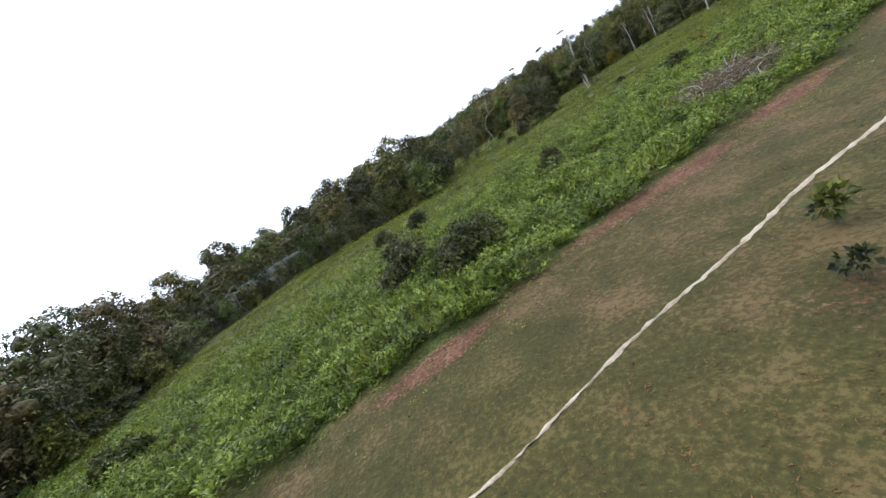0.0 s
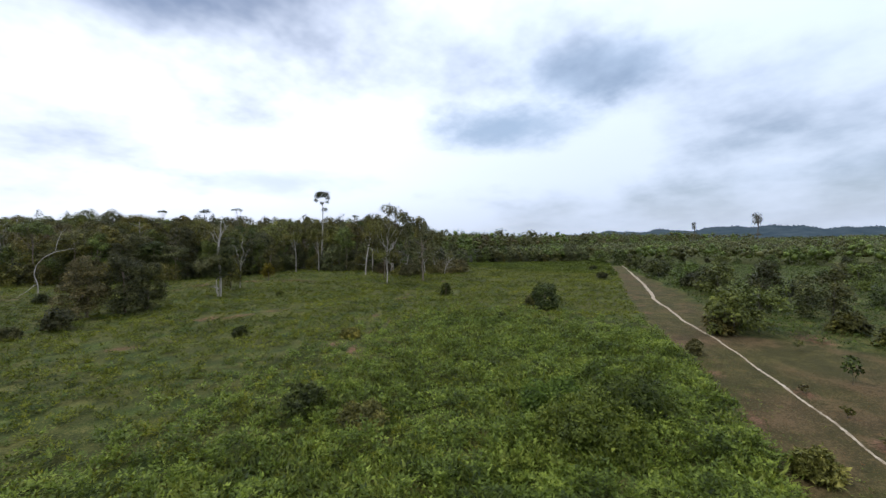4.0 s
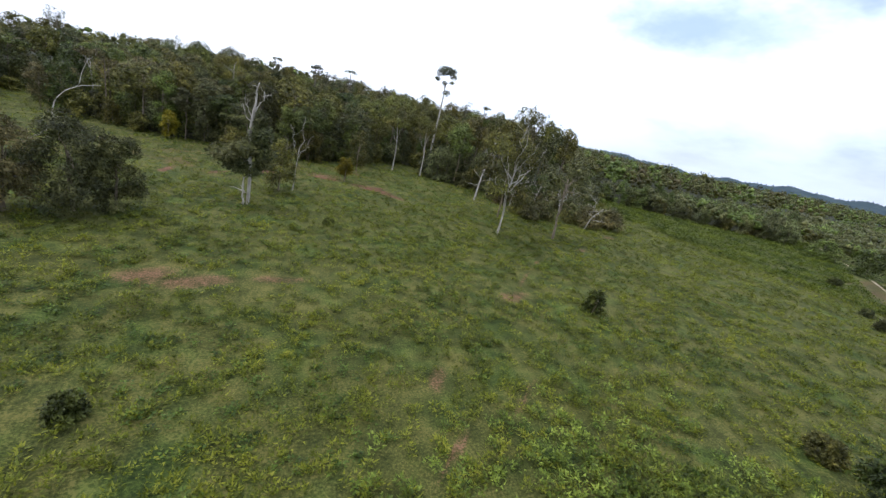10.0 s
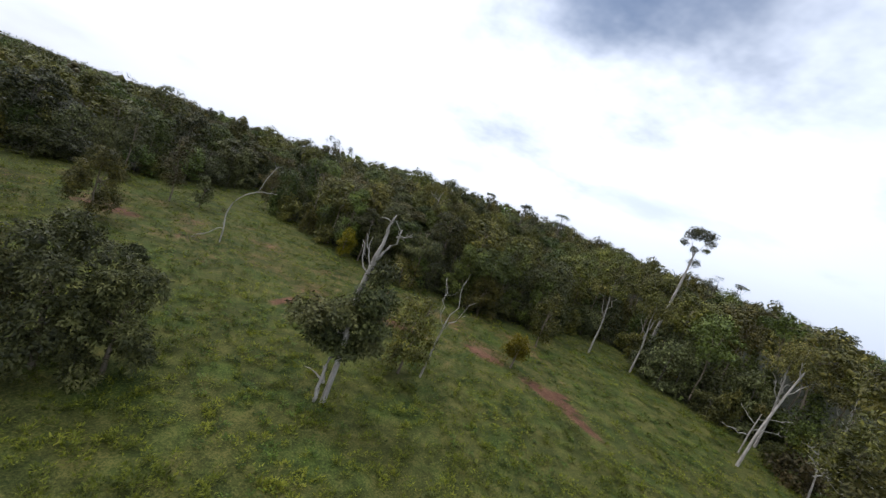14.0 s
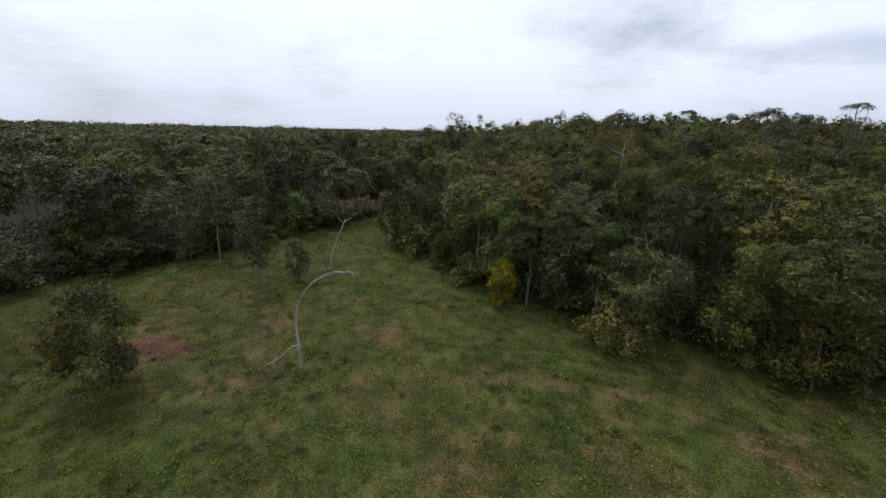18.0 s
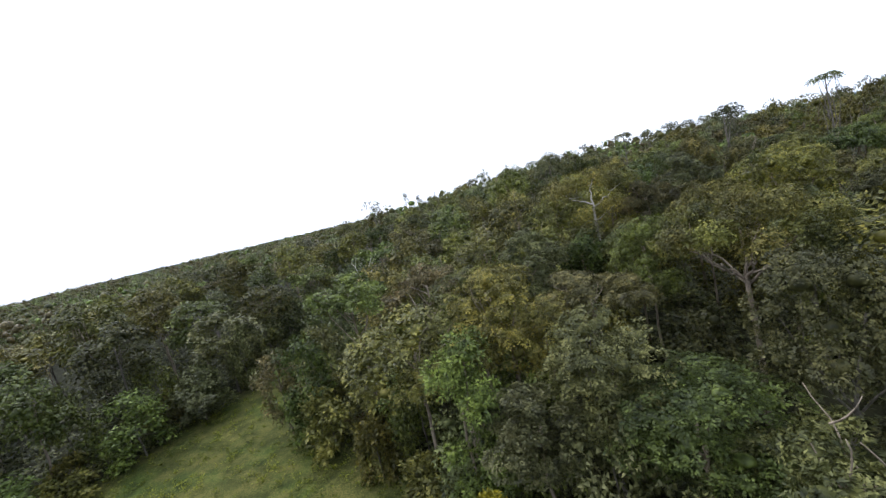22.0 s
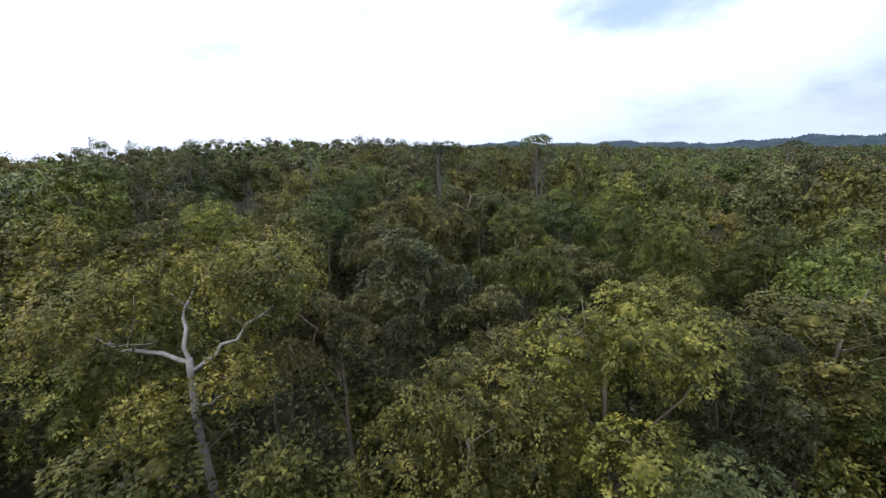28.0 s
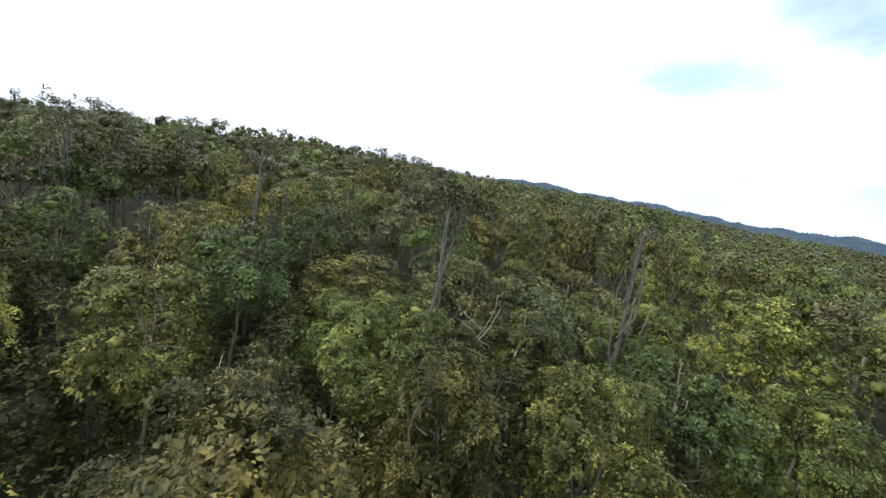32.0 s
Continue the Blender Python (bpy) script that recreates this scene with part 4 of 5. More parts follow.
def build_meadow():
    r = np.random.RandomState(21)

    def thinned(n, box, keep):
        x, y = scatter(n, *box, r)
        k = keep(x, y)
        return x[k], y[k]

    def open_land(x, y):
        return (in_forest(x, y) < 2.0) & (r.rand(len(x)) > wear_at(x, y) * 1.1)

    # lush creepers and ferns along the strip
    x, y = thinned(36000, (-45, 75, 8, 88), lambda x, y: (lambda e: (e > 0.1 + 0.4 * wave(x, y, 1.7)) & (r.rand(len(x)) < (1.4 - e / 27) * (1 - sstep(52, 75, x)) * (1 - sstep(66, 88, y))) & open_land(x, y))(side_of(x, y, EDGE)))
    x, y, h = hummocks(x, y, 8, 0.46, 0.95, r)
    h = h * (0.70 + 0.75 * wave(x, y, 1.5, 0.5)) + 0.28 * np.maximum(0, wave(x, y, 3.1, 2.0)) + 0.05
    carpet("creepers", "lush green creepers and ferns growing beside the mown strip", VINE, (x, y), h, 0.25, 0.22, 7, 0.8, r)
    x, y = thinned(34000, (-30, 65, 10, 70), lambda x, y: (lambda e: (e > 0.3) & (e < 26) & (wave(x, y, 4.0, 3.0) + 0.6 * wave(x, y, 1.3) > 0.0) & open_land(x, y))(side_of(x, y, EDGE)))
    carpet("ferns", "upright light green ferns among the creepers", VINE, (x, y), 0.4 + 0.3 * r.rand(len(x)), 0.52, 0.10, 7, 1.1, r)
    # meadow behind
    x, y = thinned(42000, (-50, 150, 25, 236), lambda x, y: (lambda e: (e > 10 * (x < 70) + 0.3) & (r.rand(len(x)) < np.where(x < 70, e / 22, 1.0)) & open_land(x, y))(side_of(x, y, EDGE)))
    x, y, h = hummocks(x, y, 5, 0.42, 0.50, r)
    h = h * (0.8 + 0.5 * wave(x, y, 4.3, 1.5))
    k = r.rand(len(x)) > 0.62 * sstep(118, 140, y)
    x, y, h = x[k], y[k], h[k]
    carpet("meadow_grass", "knee-high yellowish-green meadow grass with low weeds", TALLGRASS, (x, y), h + 0.04, 0.27, 0.16, 9, 0.9, r)
    x, y = thinned(7000, (-10, 100, 50, 165), lambda x, y: (side_of(x, y, EDGE) > 8) & (wave(x, y, 6.0, 4.0) + 0.5 * wave(x, y, 2.0, 1) > 0.0) & open_land(x, y))
    x, y, h = hummocks(x, y, 5, 0.4, 0.4, r)
    carpet("meadow_weeds", "patches of broad-leaved green weeds in the meadow", VINE, (x, y), h, 0.20, 0.27, 7, 0.4, r)
    x, y = thinned(9000, (140, 245, 66, 200), lambda x, y: (side_of(x, y, EDGE) > 0.5) & open_land(x, y))
    x, y, h = hummocks(x, y, 5, 0.6, 0.55, r)
    carpet("far_meadow_grass", "yellowish-green grass of the meadow's far tongue", TALLGRASS, (x, y), h + 0.05, 0.5, 0.16, 7, 0.9, r)
    # mown strip
    x, y = thinned(60000, (-12, 60, -2, 48), lambda x, y: (side_of(x, y, EDGE) < 0.2) & (side_of(x, y, SCRUB) > 0) & (np.abs(side_of(x, y, PATH)) > 0.3))
    carpet("mown_grass", "short brownish mown grass on the strip", TURF, (x, y), np.full(len(x), 0.02), 0.09, 0.14, 5, 0.35, r, category="grass")
    x, y = thinned(30000, (-12, 60, 2, 50), lambda x, y: (lambda e: (e < 0.3) & (e > -4.5) & (r.rand(len(x)) < 0.9 + e / 4.5) & (wave(x, y, 1.2, 2) > -0.35))(side_of(x, y, EDGE)))
    carpet("strip_weeds", "small green weeds creeping into the mown strip", VINE, (x, y), np.full(len(x), 0.04), 0.11, 0.24, 5, 0.4, r)
    x, y = thinned(16000, (-14, 60, 2, 50), lambda x, y: (lambda e: (e < 0.2) & (e > -3.5) & (r.rand(len(x)) < 0.9 + e / 3.5))(side_of(x, y, EDGE)))
    carpet("leaf_litter", "dry brown leaves and stalks lying along the mown strip", DRY, (x, y), np.full(len(x), 0.015), 0.13, 0.14, 3, 0.15, r, category="leaves")
    # undergrowth right of the path
    x, y = thinned(52000, (45, 210, -20, 150), lambda x, y: (side_of(x, y, SCRUB) < 0) & (side_of(x, y, SCRUB) > -80))
    carpet("scrub_undergrowth", "rough green undergrowth beyond the clearing", VINE, (x, y), np.full(len(x), 0.5), 0.40, 0.2, 6, 0.5, r)


build_meadow()


LEAF["creeper"] = VINE
LEAF["gold"] = leaf_material("leaf_golden", (0.055, 0.058, 0.009), (0.150, 0.140, 0.018), (0.270, 0.240, 0.035))


# ---------------------------------------------------------------- trees that stand by themselves
def single(kind, x, y, H, R, foot, leaf, words, seed, ros=700, per=5, size=0.3, width=0.38, bark=BARK_PALE, tr=0.14, name="meadow_tree", group="", **more):
    fine = ros >= 1000
    ros, per, size = (int(ros * 0.45), 12, 0.24) if fine else (int(ros * 0.7), 9, 0.3)
    return make_tree(kind, seed, H, R, foot, LEAF[leaf], bark, ros, per, size, 0.2, tr, simple=not fine, label=words, group=group, name=name, place=stand(x, y), core=0.85, **more)


# dense clump in the meadow
single("bush", 25.4, 110.6, 10.4, 3.5, 0.3, "dark", "dense dark green leafy tree in a clump on the meadow", 301, 2400, 6, 0.21, tr=0.2, group="clump of trees on the meadow")
single("bush", 20.6, 109.6, 9.6, 3.5, 0.3, "brown", "dense brownish-olive leafy tree in a clump on the meadow", 302, 2100, 6, 0.21, tr=0.2, group="clump of trees on the meadow")
single("bush", 28.4, 112.0, 8.4, 2.6, 0.3, "dark", "dark leafy tree in a clump on the meadow", 303, 1800, 6, 0.21, tr=0.18, group="clump of trees on the meadow")
single("bush", 17.5, 101, 3, 1.9, 0.1, "dark", "low dark bush beside a clump of trees", 304, 240, name="bush", category="bush")
single("bush", 4.5, 112.8, 8.5, 3.2, 0.3, "dark", "dark leafy tree on the meadow near the forest edge", 305, 500)
single("bush", 3, 135.5, 9.8, 3.1, 0.8, "olive", "olive rounded tree with foliage low over the grass", 306, 1500, 6, 0.22)
single("upright", -3.3, 156.7, 12, 2.4, 2.0, "brown", "slender brownish tree at the forest edge", 307, 420)
single("bush", 1.4, 181, 10.5, 2.4, 2.2, "brown", "small brownish tree on a thin bare stem at the meadow's end", 308, 420, tr=0.08)
single("upright", -0.1, 160.1, 6, 1.7, 0.6, "grey", "small grey-green tree at the meadow's end", 309, 300)
single("upright", -17, 161.5, 13, 3.2, 5.0, "grey", "tree with a bare pale trunk at the forest edge", 310, 420)
single("upright", 26.9, 164.2, 6, 1.9, 0.5, "gold", "small tree with bright yellow-green leaves at the forest edge", 311, 1000, 6, 0.2)
single("upright", 25.8, 168, 14, 2.9, 2.0, "green", "tall bushy green tree at the forest edge", 312, 1300, 6, 0.2)
single("bush", 54.8, 159.6, 8, 3.2, 0.3, "yellow", "yellow-green bushy tree at the forest edge", 313, 1300, 6, 0.2)
single("bush", 50.5, 163.2, 12.5, 3.8, 0.3, "green", "large green leafy tree with foliage down to the grass", 314, 1900, 6, 0.2)
single("layered", 41.4, 161.2, 12, 4.6, 3.0, "dark", "wide grey-green tree with drooping leaves and light limbs", 315, 1900, 6, 0.2, bare=3, hang=160)
single("bush", 39.6, 160.2, 5, 3.6, 0.2, "olive", "hanging mass of olive creepers under a wide tree", 316, 420, name="creeper_bush", category="bush")
single("bush", 59, 139.8, 4.9, 1.7, 1.2, "gold", "small round yellowish bush on a bare stem", 317, 240, size=0.3, name="round_bush", category="bush")
single("bush", 45.8, 126.8, 9, 2.6, 0.6, "yellow", "small tree with yellowing leaves and bare twigs", 318, 640, size=0.32, bare=5)
single("upright", 65.0, 153.6, 10.0, 2.6, 0.5, "yellow", "bushy yellow-green tree at the forest edge", 319, 420)
single("bush", 72.5, 62, 4.3, 2.3, 0.2, "green", "bushy dark green tree shrub in the meadow", 320, 420, size=0.34, name="bush", category="bush")
single("bush", 75, 86.8, 2.7, 1.0, 0.2, "bright", "small fresh green shrub in the meadow", 321, 150, size=0.3, name="shrub", category="bush")


def dead_tree(name, x, y, words, trunk_pts, trunk_r, arms, leaf=None, tufts=(), size=0.3, seed=1, category="dead tree", bark=BARK_WHITE, grow=1.0):
    """A bleached trunk with crooked limbs and a few leaf tufts. Points are relative to its foot."""
    r = np.random.RandomState(seed)
    tree = tagged(new(name), words, category)
    tree.matrix_basis = stand(x, y, grow)
    p = np.array(trunk_pts, float)
    u = np.linspace(0, len(p) - 1, 4 * len(p))
    q = np.stack([np.interp(u, range(len(p)), p[:, i]) for i in range(3)], 1)
    q[1:-1] = (q[:-2] + q[1:-1] * 2 + q[2:]) / 4
    part("trunk", [tube(q, trunk_r[0] + (trunk_r[1] - trunk_r[0]) * np.linspace(0, 1, len(q)) ** 0.8, 8)], bark, tree)
    for a, b, ra, rb in arms:
        geo = [limb(a, b, ra, rb, r, 0.11, 8, 6, 0.03)]
        a, b = np.array(a, float), np.array(b, float)
        for k in range(3):
            m = a + (b - a) * r.uniform(0.45, 0.95)
            geo.append(limb(m, m + r.normal(size=3) * np.linalg.norm(b - a) * 0.16 + (0, 0, 0.12 * np.linalg.norm(b - a)), rb * 0.9, 0.012, r, 0.2, 5, 4))
        part("limb", geo, bark, tree)
    for tx, ty, tz, tr, n in tufts:
        d = r.normal(size=(n, 3))
        d /= np.linalg.norm(d, axis=1, keepdims=True)
        c = np.array((tx, ty, tz)) + d * tr * (0.25 + 0.95 * r.rand(n) ** 0.7)[:, None] * (1.1, 1.1, 0.8) + (0, 0, 0.12 * tr)
        part("leaf_tuft", [leaf_tris(c, d + (0, 0, 0.4), size * 0.62, 0.22, r, 10, spread=size * 0.6)], LEAF[leaf], tree, smooth=False)
    return tree


# broken snag with regrowth
dead_tree("snag", 41.3, 118, "broken bleached tree snag with green regrowth round its trunk",
          [(0, 0, -0.3), (0.1, 0, 4), (-0.2, 0, 8), (0.1, -0.1, 10.6)], (0.20, 0.19),
          [((0.1, -0.1, 10.2), (0.5, -0.3, 14.0), 0.17, 0.05), ((0.1, -0.1, 10.4), (1.1, 0.2, 13.2), 0.12, 0.04), ((0.9, 0.1, 12.6), (1.9, 0.3, 13.0), 0.06, 0.02), ((0.0, 0, 9.4), (-1.2, 0.4, 11.6), 0.07, 0.02), ((0.0, 0, 9.8), (-0.9, -0.2, 12.2), 0.07, 0.02), ((0.1, 0, 4.6), (-0.6, -0.2, -0.2), 0.10, 0.13), ((0.1, 0, 5.0), (-2.4, -0.2, 6.2), 0.08, 0.03)],
          "dark", [(-2.6, -0.2, 5.6, 1.4, 240), (-1.3, 0.2, 4.6, 1.2, 190), (1.0, 0.4, 6.2, 1.4, 250), (-0.6, -0.4, 6.6, 1.2, 190), (1.1, -0.2, 8.2, 1.3, 220), (0.9, 0.2, 10.0, 0.9, 100), (0.3, 0.6, 4.2, 1.2, 180), (1.7, 0.2, 4.9, 0.9, 110)], 0.4, 5, grow=1.12)
# crooked white tree
dead_tree("crooked_tree", 14.5, 144.3, "crooked white tree with a few brownish leaves",
          [(0.1, 0, -0.3), (0.2, -0.1, 2.2), (-0.4, 0.3, 4.2), (0.0, 0.6, 6.2), (1.2, 0.9, 7.8), (2.9, 1.0, 8.8), (3.2, 1.3, 10.8), (4.0, 2.0, 13.2)], (0.12, 0.045),
          [((2.8, 1.0, 8.7), (5.7, 0.7, 9.5), 0.075, 0.04), ((0.2, -0.1, 2.2), (-3.0, -2.0, -0.2), 0.07, 0.03), ((3.9, 1.9, 12.9), (4.9, 3.4, 14.2), 0.04, 0.015), ((3.9, 1.9, 12.8), (3.2, 1.2, 14.3), 0.04, 0.015), ((0.2, -0.1, 2.3), (-0.4, 0.2, 3.0), 0.06, 0.03)],
          "brown", [(3.9, 2.2, 14.0, 0.75, 48), (4.8, 3.3, 14.2, 0.75, 46), (3.2, 1.2, 14.2, 0.7, 42), (3.6, 3.1, 14.0, 0.6, 30), (-0.7, 0.3, 4.6, 0.35, 9), (2.5, 1.0, 11.0, 0.4, 8)], 0.32, 6, "tree", BARK_WHITE)
# white-limbed tree at the meadow's back
dead_tree("white_limbed_tree", 79.3, 113.1, "half-dead tree with many bare white limbs and sparse olive leaves",
          [(0, 0, -0.3), (0.4, 0.2, 3), (0.2, 0.3, 6), (0.6, 0.2, 9)], (0.16, 0.10),
          [((0.3, 0.2, 5.0), (-4.6, -0.5, 9.0), 0.106, 0.025), ((0.3, 0.2, 6.2), (4.2, 1.0, 10.4), 0.106, 0.025), ((0.5, 0.2, 8), (-2.8, 1.5, 14.5), 0.099, 0.025), ((0.6, 0.2, 9), (1.2, 0, 17.0), 0.106, 0.025), ((0.5, 0.2, 8.6), (3.6, -1.6, 15.4), 0.092, 0.025), ((0.3, 0.3, 7), (-4.2, -1.6, 12.6), 0.086, 0.025), ((0.6, 0.2, 9), (-0.8, -1.8, 16.2), 0.079, 0.025), ((0.4, 0.2, 7.4), (5.2, 0.4, 13.0), 0.079, 0.025)],
          "olive", [(-4.0, -0.5, 9.2, 1.8, 110), (4.0, 1.0, 10.6, 1.8, 110), (-2.6, 1.4, 14.2, 1.8, 105), (1.2, 0, 16.4, 1.7, 105), (3.4, -1.4, 15.0, 1.7, 105), (-3.8, -1.4, 12.4, 1.7, 105), (1.5, -1.2, 6.0, 1.7, 115), (-1.6, 0.4, 6.4, 1.6, 110), (0.4, 0.2, 11.5, 1.8, 105)], 0.5, 7, "tree", BARK_WHITE, 1.17)
single("dome", 92.3, 113.6, 15.6, 4.6, 4.0, "dark", "broad dark leafy tree on a bare trunk at the meadow's back", 330, 800, 6, tr=0.24)
single("dome", 86.4, 123.8, 13.5, 3.4, 5.5, "olive", "olive tree with a pale trunk at the meadow's back", 331, 420, bare=4)
dead_tree("leaning_tree", 88.2, 136.9, "tall leaning tree with a bare white trunk", [(0, 0, -0.3), (0.8, 0.3, 5), (2.2, 0.8, 10), (3.2, 1.0, 13.5)], (0.2, 0.09), [((2.2, 0.8, 10), (4.8, 1.2, 12.5), 0.08, 0.02), ((3.0, 1.0, 12.6), (2.2, 0.6, 16), 0.08, 0.02), ((1.9, 0.7, 9), (0.6, 0.4, 12), 0.07, 0.02)], "olive", [(3.4, 1, 14.6, 1.7, 70), (4.6, 1.2, 12.9, 1.2, 40), (1.9, 0.6, 15.6, 1.3, 50)], 0.36, 8, "tree")
for i, (x, y, H) in enumerate(((97.4, 146.3, 15.0), (102.5, 141.1, 14.0), (77.4, 163.8, 15.0), (84.6, 161.2, 14.0))):
    dead_tree("pale_trunked_tree", x, y, "tree with a pale bare trunk before the dark forest", [(0, 0, -0.3), (0.3, 0.2, H * 0.4), (-0.2, 0.3, H * 0.75)], (0.2, 0.1), [((0.2, 0.2, H * 0.45), (-2.4, 0.3, H * 0.8), 0.09, 0.02), ((0, 0.3, H * 0.6), (2.4, 0.6, H * 0.95), 0.09, 0.02), ((-0.2, 0.3, H * 0.72), (-0.6, 0, H), 0.09, 0.02)], "olive", [(-2.3, 0.3, H * 0.82, 1.6, 70), (2.3, 0.6, H * 0.93, 1.7, 80), (-0.5, 0, H, 1.7, 80), (0.3, -0.8, H * 0.84, 1.5, 70)], 0.45, 20 + i, "tree")
# the tall one with a crown like a broom
dead_tree("tall_emergent_tree", 90.6, 170.6, "very tall tree with bare white trunk and small tufted crown", [(0, 0, -0.3), (0.4, 0, 9), (0.9, 0, 18), (1.0, 0, 24.0)], (0.36, 0.16), [((1.0, 0, 23), (-0.2, 0.3, 26.0), 0.12, 0.03), ((1.0, 0, 23.4), (2.2, 0, 26.0), 0.12, 0.03), ((0.9, 0, 20), (2.4, 0.6, 22.4), 0.08, 0.03)], "dark", [(-0.88, 0.20, 26.5, 1.01, 60), (-0.40, 0.20, 27.6, 0.89, 54), (0.25, 0.20, 26.7, 0.81, 46), (1.06, 0.30, 27.8, 0.95, 60), (1.79, 0.10, 26.8, 0.81, 46), (2.52, 0.00, 27.6, 0.95, 60), (3.09, 0.00, 26.2, 0.89, 54), (-1.37, 0.20, 25.0, 0.68, 36), (2.84, 0.20, 24.6, 0.68, 31), (1.95, 0.30, 21.9, 0.95, 54), (0.74, 0.20, 24.3, 0.68, 31)], 0.42, 9, "tree", grow=1.06)
# pale forked tree in the canopy
dead_tree("forked_canopy_tree", 38.4, 198, "canopy tree with a bare white forked trunk under flat olive leaves", [(0, 0, -0.3), (0, 0, 7), (-0.3, 0, 13), (-0.2, 0.3, 16.2)], (0.26, 0.13), [((-0.2, 0.3, 16.0), (-3.6, 1.0, 17.8), 0.11, 0.03), ((-0.2, 0.3, 16.2), (0.4, 1.4, 19.2), 0.10, 0.03), ((-0.2, 0.3, 15.6), (3.2, 0.2, 17.8), 0.10, 0.03), ((-0.3, 0.2, 14), (2.0, -1.4, 15.6), 0.07, 0.02)], "yellow", [(-3.4, 1.0, 18.2, 1.9, 360), (-1.6, 2.0, 18.8, 1.7, 300), (0.6, 2.2, 19.0, 1.7, 300), (3.0, 0.4, 18.2, 1.8, 330), (1.6, -1.6, 15.8, 1.4, 210), (-1.6, -1.4, 15.0, 1.3, 180), (2.4, 2.2, 18.4, 1.4, 210)], 0.27, 10, "tree", BARK_WHITE)
spokes = [(4.4 * math.cos(0.9 * i), 4.4 * math.sin(0.9 * i), 14.6 + 0.7 * math.sin(2.3 * i)) for i in range(7)]
heads = [(4.3 * math.cos(0.57 * i), 4.3 * math.sin(0.57 * i), 15.0 + 0.6 * math.sin(2.1 * i), 1.15, 190) for i in range(11)] + [(2.5 * math.cos(1.05 * i), 2.5 * math.sin(1.05 * i), 16.2 + 0.4 * math.sin(3.0 * i), 1.2, 190) for i in range(6)] + [(0.4, 0.2, 16.8, 1.1, 170)]
dead_tree("open_canopy_tree", 44.6, 176.6, "wide canopy tree with a thin olive crown over pale forked limbs", [(0, 0, -0.3), (0.2, 0, 6), (0, 0.1, 11.4)], (0.24, 0.16), [((0, 0.1, 10.9 + 0.1 * i), tip, 0.10, 0.03) for i, tip in enumerate(spokes)] + [((0, 0.1, 11.2), (0.6, 0.3, 16.4), 0.10, 0.03)], "olive", heads, 0.27, 15, "tree", BARK_PALE)
single("dome", 40.9, 192.9, 14.6, 3.2, 5.5, "olive", "olive tree standing before a forked white trunk", 341, 1500, name="forest_tree", group=WOOD)
single("dome", 35.6, 193.9, 14.0, 3.0, 5.0, "green", "green tree standing before a forked white trunk", 342, 1500, name="forest_tree", group=WOOD)
dead_tree("bare_tree", 6.4, 198.5, "bare dead tree with pale forked limbs among the canopy", [(0, 0, -0.3), (0, 0, 6), (-0.4, 0, 10)], (0.2, 0.12), [((-0.4, 0, 9.6), (-2.4, 0.4, 15), 0.1, 0.03), ((-0.4, 0, 10), (0.9, 0.6, 15.6), 0.1, 0.03), ((-0.2, 0, 8), (1.8, -0.4, 11.5), 0.08, 0.02)], seed=11)
dead_tree("bare_tree", 48.0, 127.8, "small bare dead tree with pale crooked limbs", [(0, 0, -0.3), (0.2, 0, 3), (0.4, 0.2, 5)], (0.09, 0.055), [((0.4, 0.2, 5), (0.8, 0.3, 9.0), 0.045, 0.012), ((0.3, 0.1, 4), (2.0, 0.4, 7.0), 0.045, 0.012), ((0.3, 0.1, 4.4), (-0.8, 0.3, 8), 0.04, 0.012)], seed=12, grow=1.3)

# thicket of bare crooked limbs and low scrub at the meadow's far end
r = np.random.RandomState(61)
thicket = []
for i, (x, y) in enumerate(((91.1, 140.9), (95.2, 134.6), (100.4, 131.1), (98.0, 128.8), (105.2, 132.8), (109.2, 135.8), (103.9, 125.7), (112.5, 129.9), (108.0, 121.3), (115.6, 137.0), (100.1, 138.2), (93.8, 131.0), (118.6, 130.7), (111.8, 123.7))):
    h = 5.0 + 4.0 * r.rand()
    lean = r.normal(size=2) * 0.22 * h
    if i < 5:
        p = [(0, 0, -0.3), (lean[0] * 0.3, lean[1] * 0.3, h * 0.4), (lean[0], lean[1], h * 0.75)]
        arms = []
        for k in range(4):
            a, q = r.rand() * 6.28, h * (0.25 + 0.25 * r.rand())
            z0 = h * (0.35 + 0.1 * k)
            f = z0 / (h * 0.75)
            arms.append(((lean[0] * f, lean[1] * f, z0), (lean[0] * f + q * math.cos(a), lean[1] * f + q * math.sin(a), z0 + h * (0.05 + 0.3 * r.rand())), 0.07, 0.02))
        thicket.append(dead_tree("bare_tree", x, y, "bare crooked white tree in the scrub at the forest edge", p, (0.12, 0.06), arms, "olive", [(lean[0], lean[1], h * 0.8, 0.9, 26)], 0.4, 640 + i))
    else:
        copy_thing(thicket[i % 5], stand(x, y, 0.8 + 0.4 * r.rand(), r.rand() * 6.28))
first = {}
for i in range(26):
    x, y = r.uniform(90, 122), r.uniform(122, 146)
    if float(in_forest(x, y)) > 2:
        continue
    k = i % 3
    m = stand(x, y, 0.8 + 0.6 * r.rand(), r.rand() * 6.28)
    if k in first:
        copy_thing(first[k], m)
    else:
        first[k] = make_tree("bush", 660 + k, (2.6, 3.4, 2.0)[k], (1.9, 1.7, 1.6)[k], 0.1, LEAF[("brown", "olive", "yellow")[k]], BARK_DARK, 150, 8, 0.26, 0.26, 0.06, 0.1, limbs=3, split=False, simple=True, core=0.85, name="thicket_bush", label=("low brownish bush in the thicket", "low olive bush in the thicket", "low yellowish bush in the thicket")[k] + " at the forest edge", group="thicket at the forest edge", category="bush", place=m)

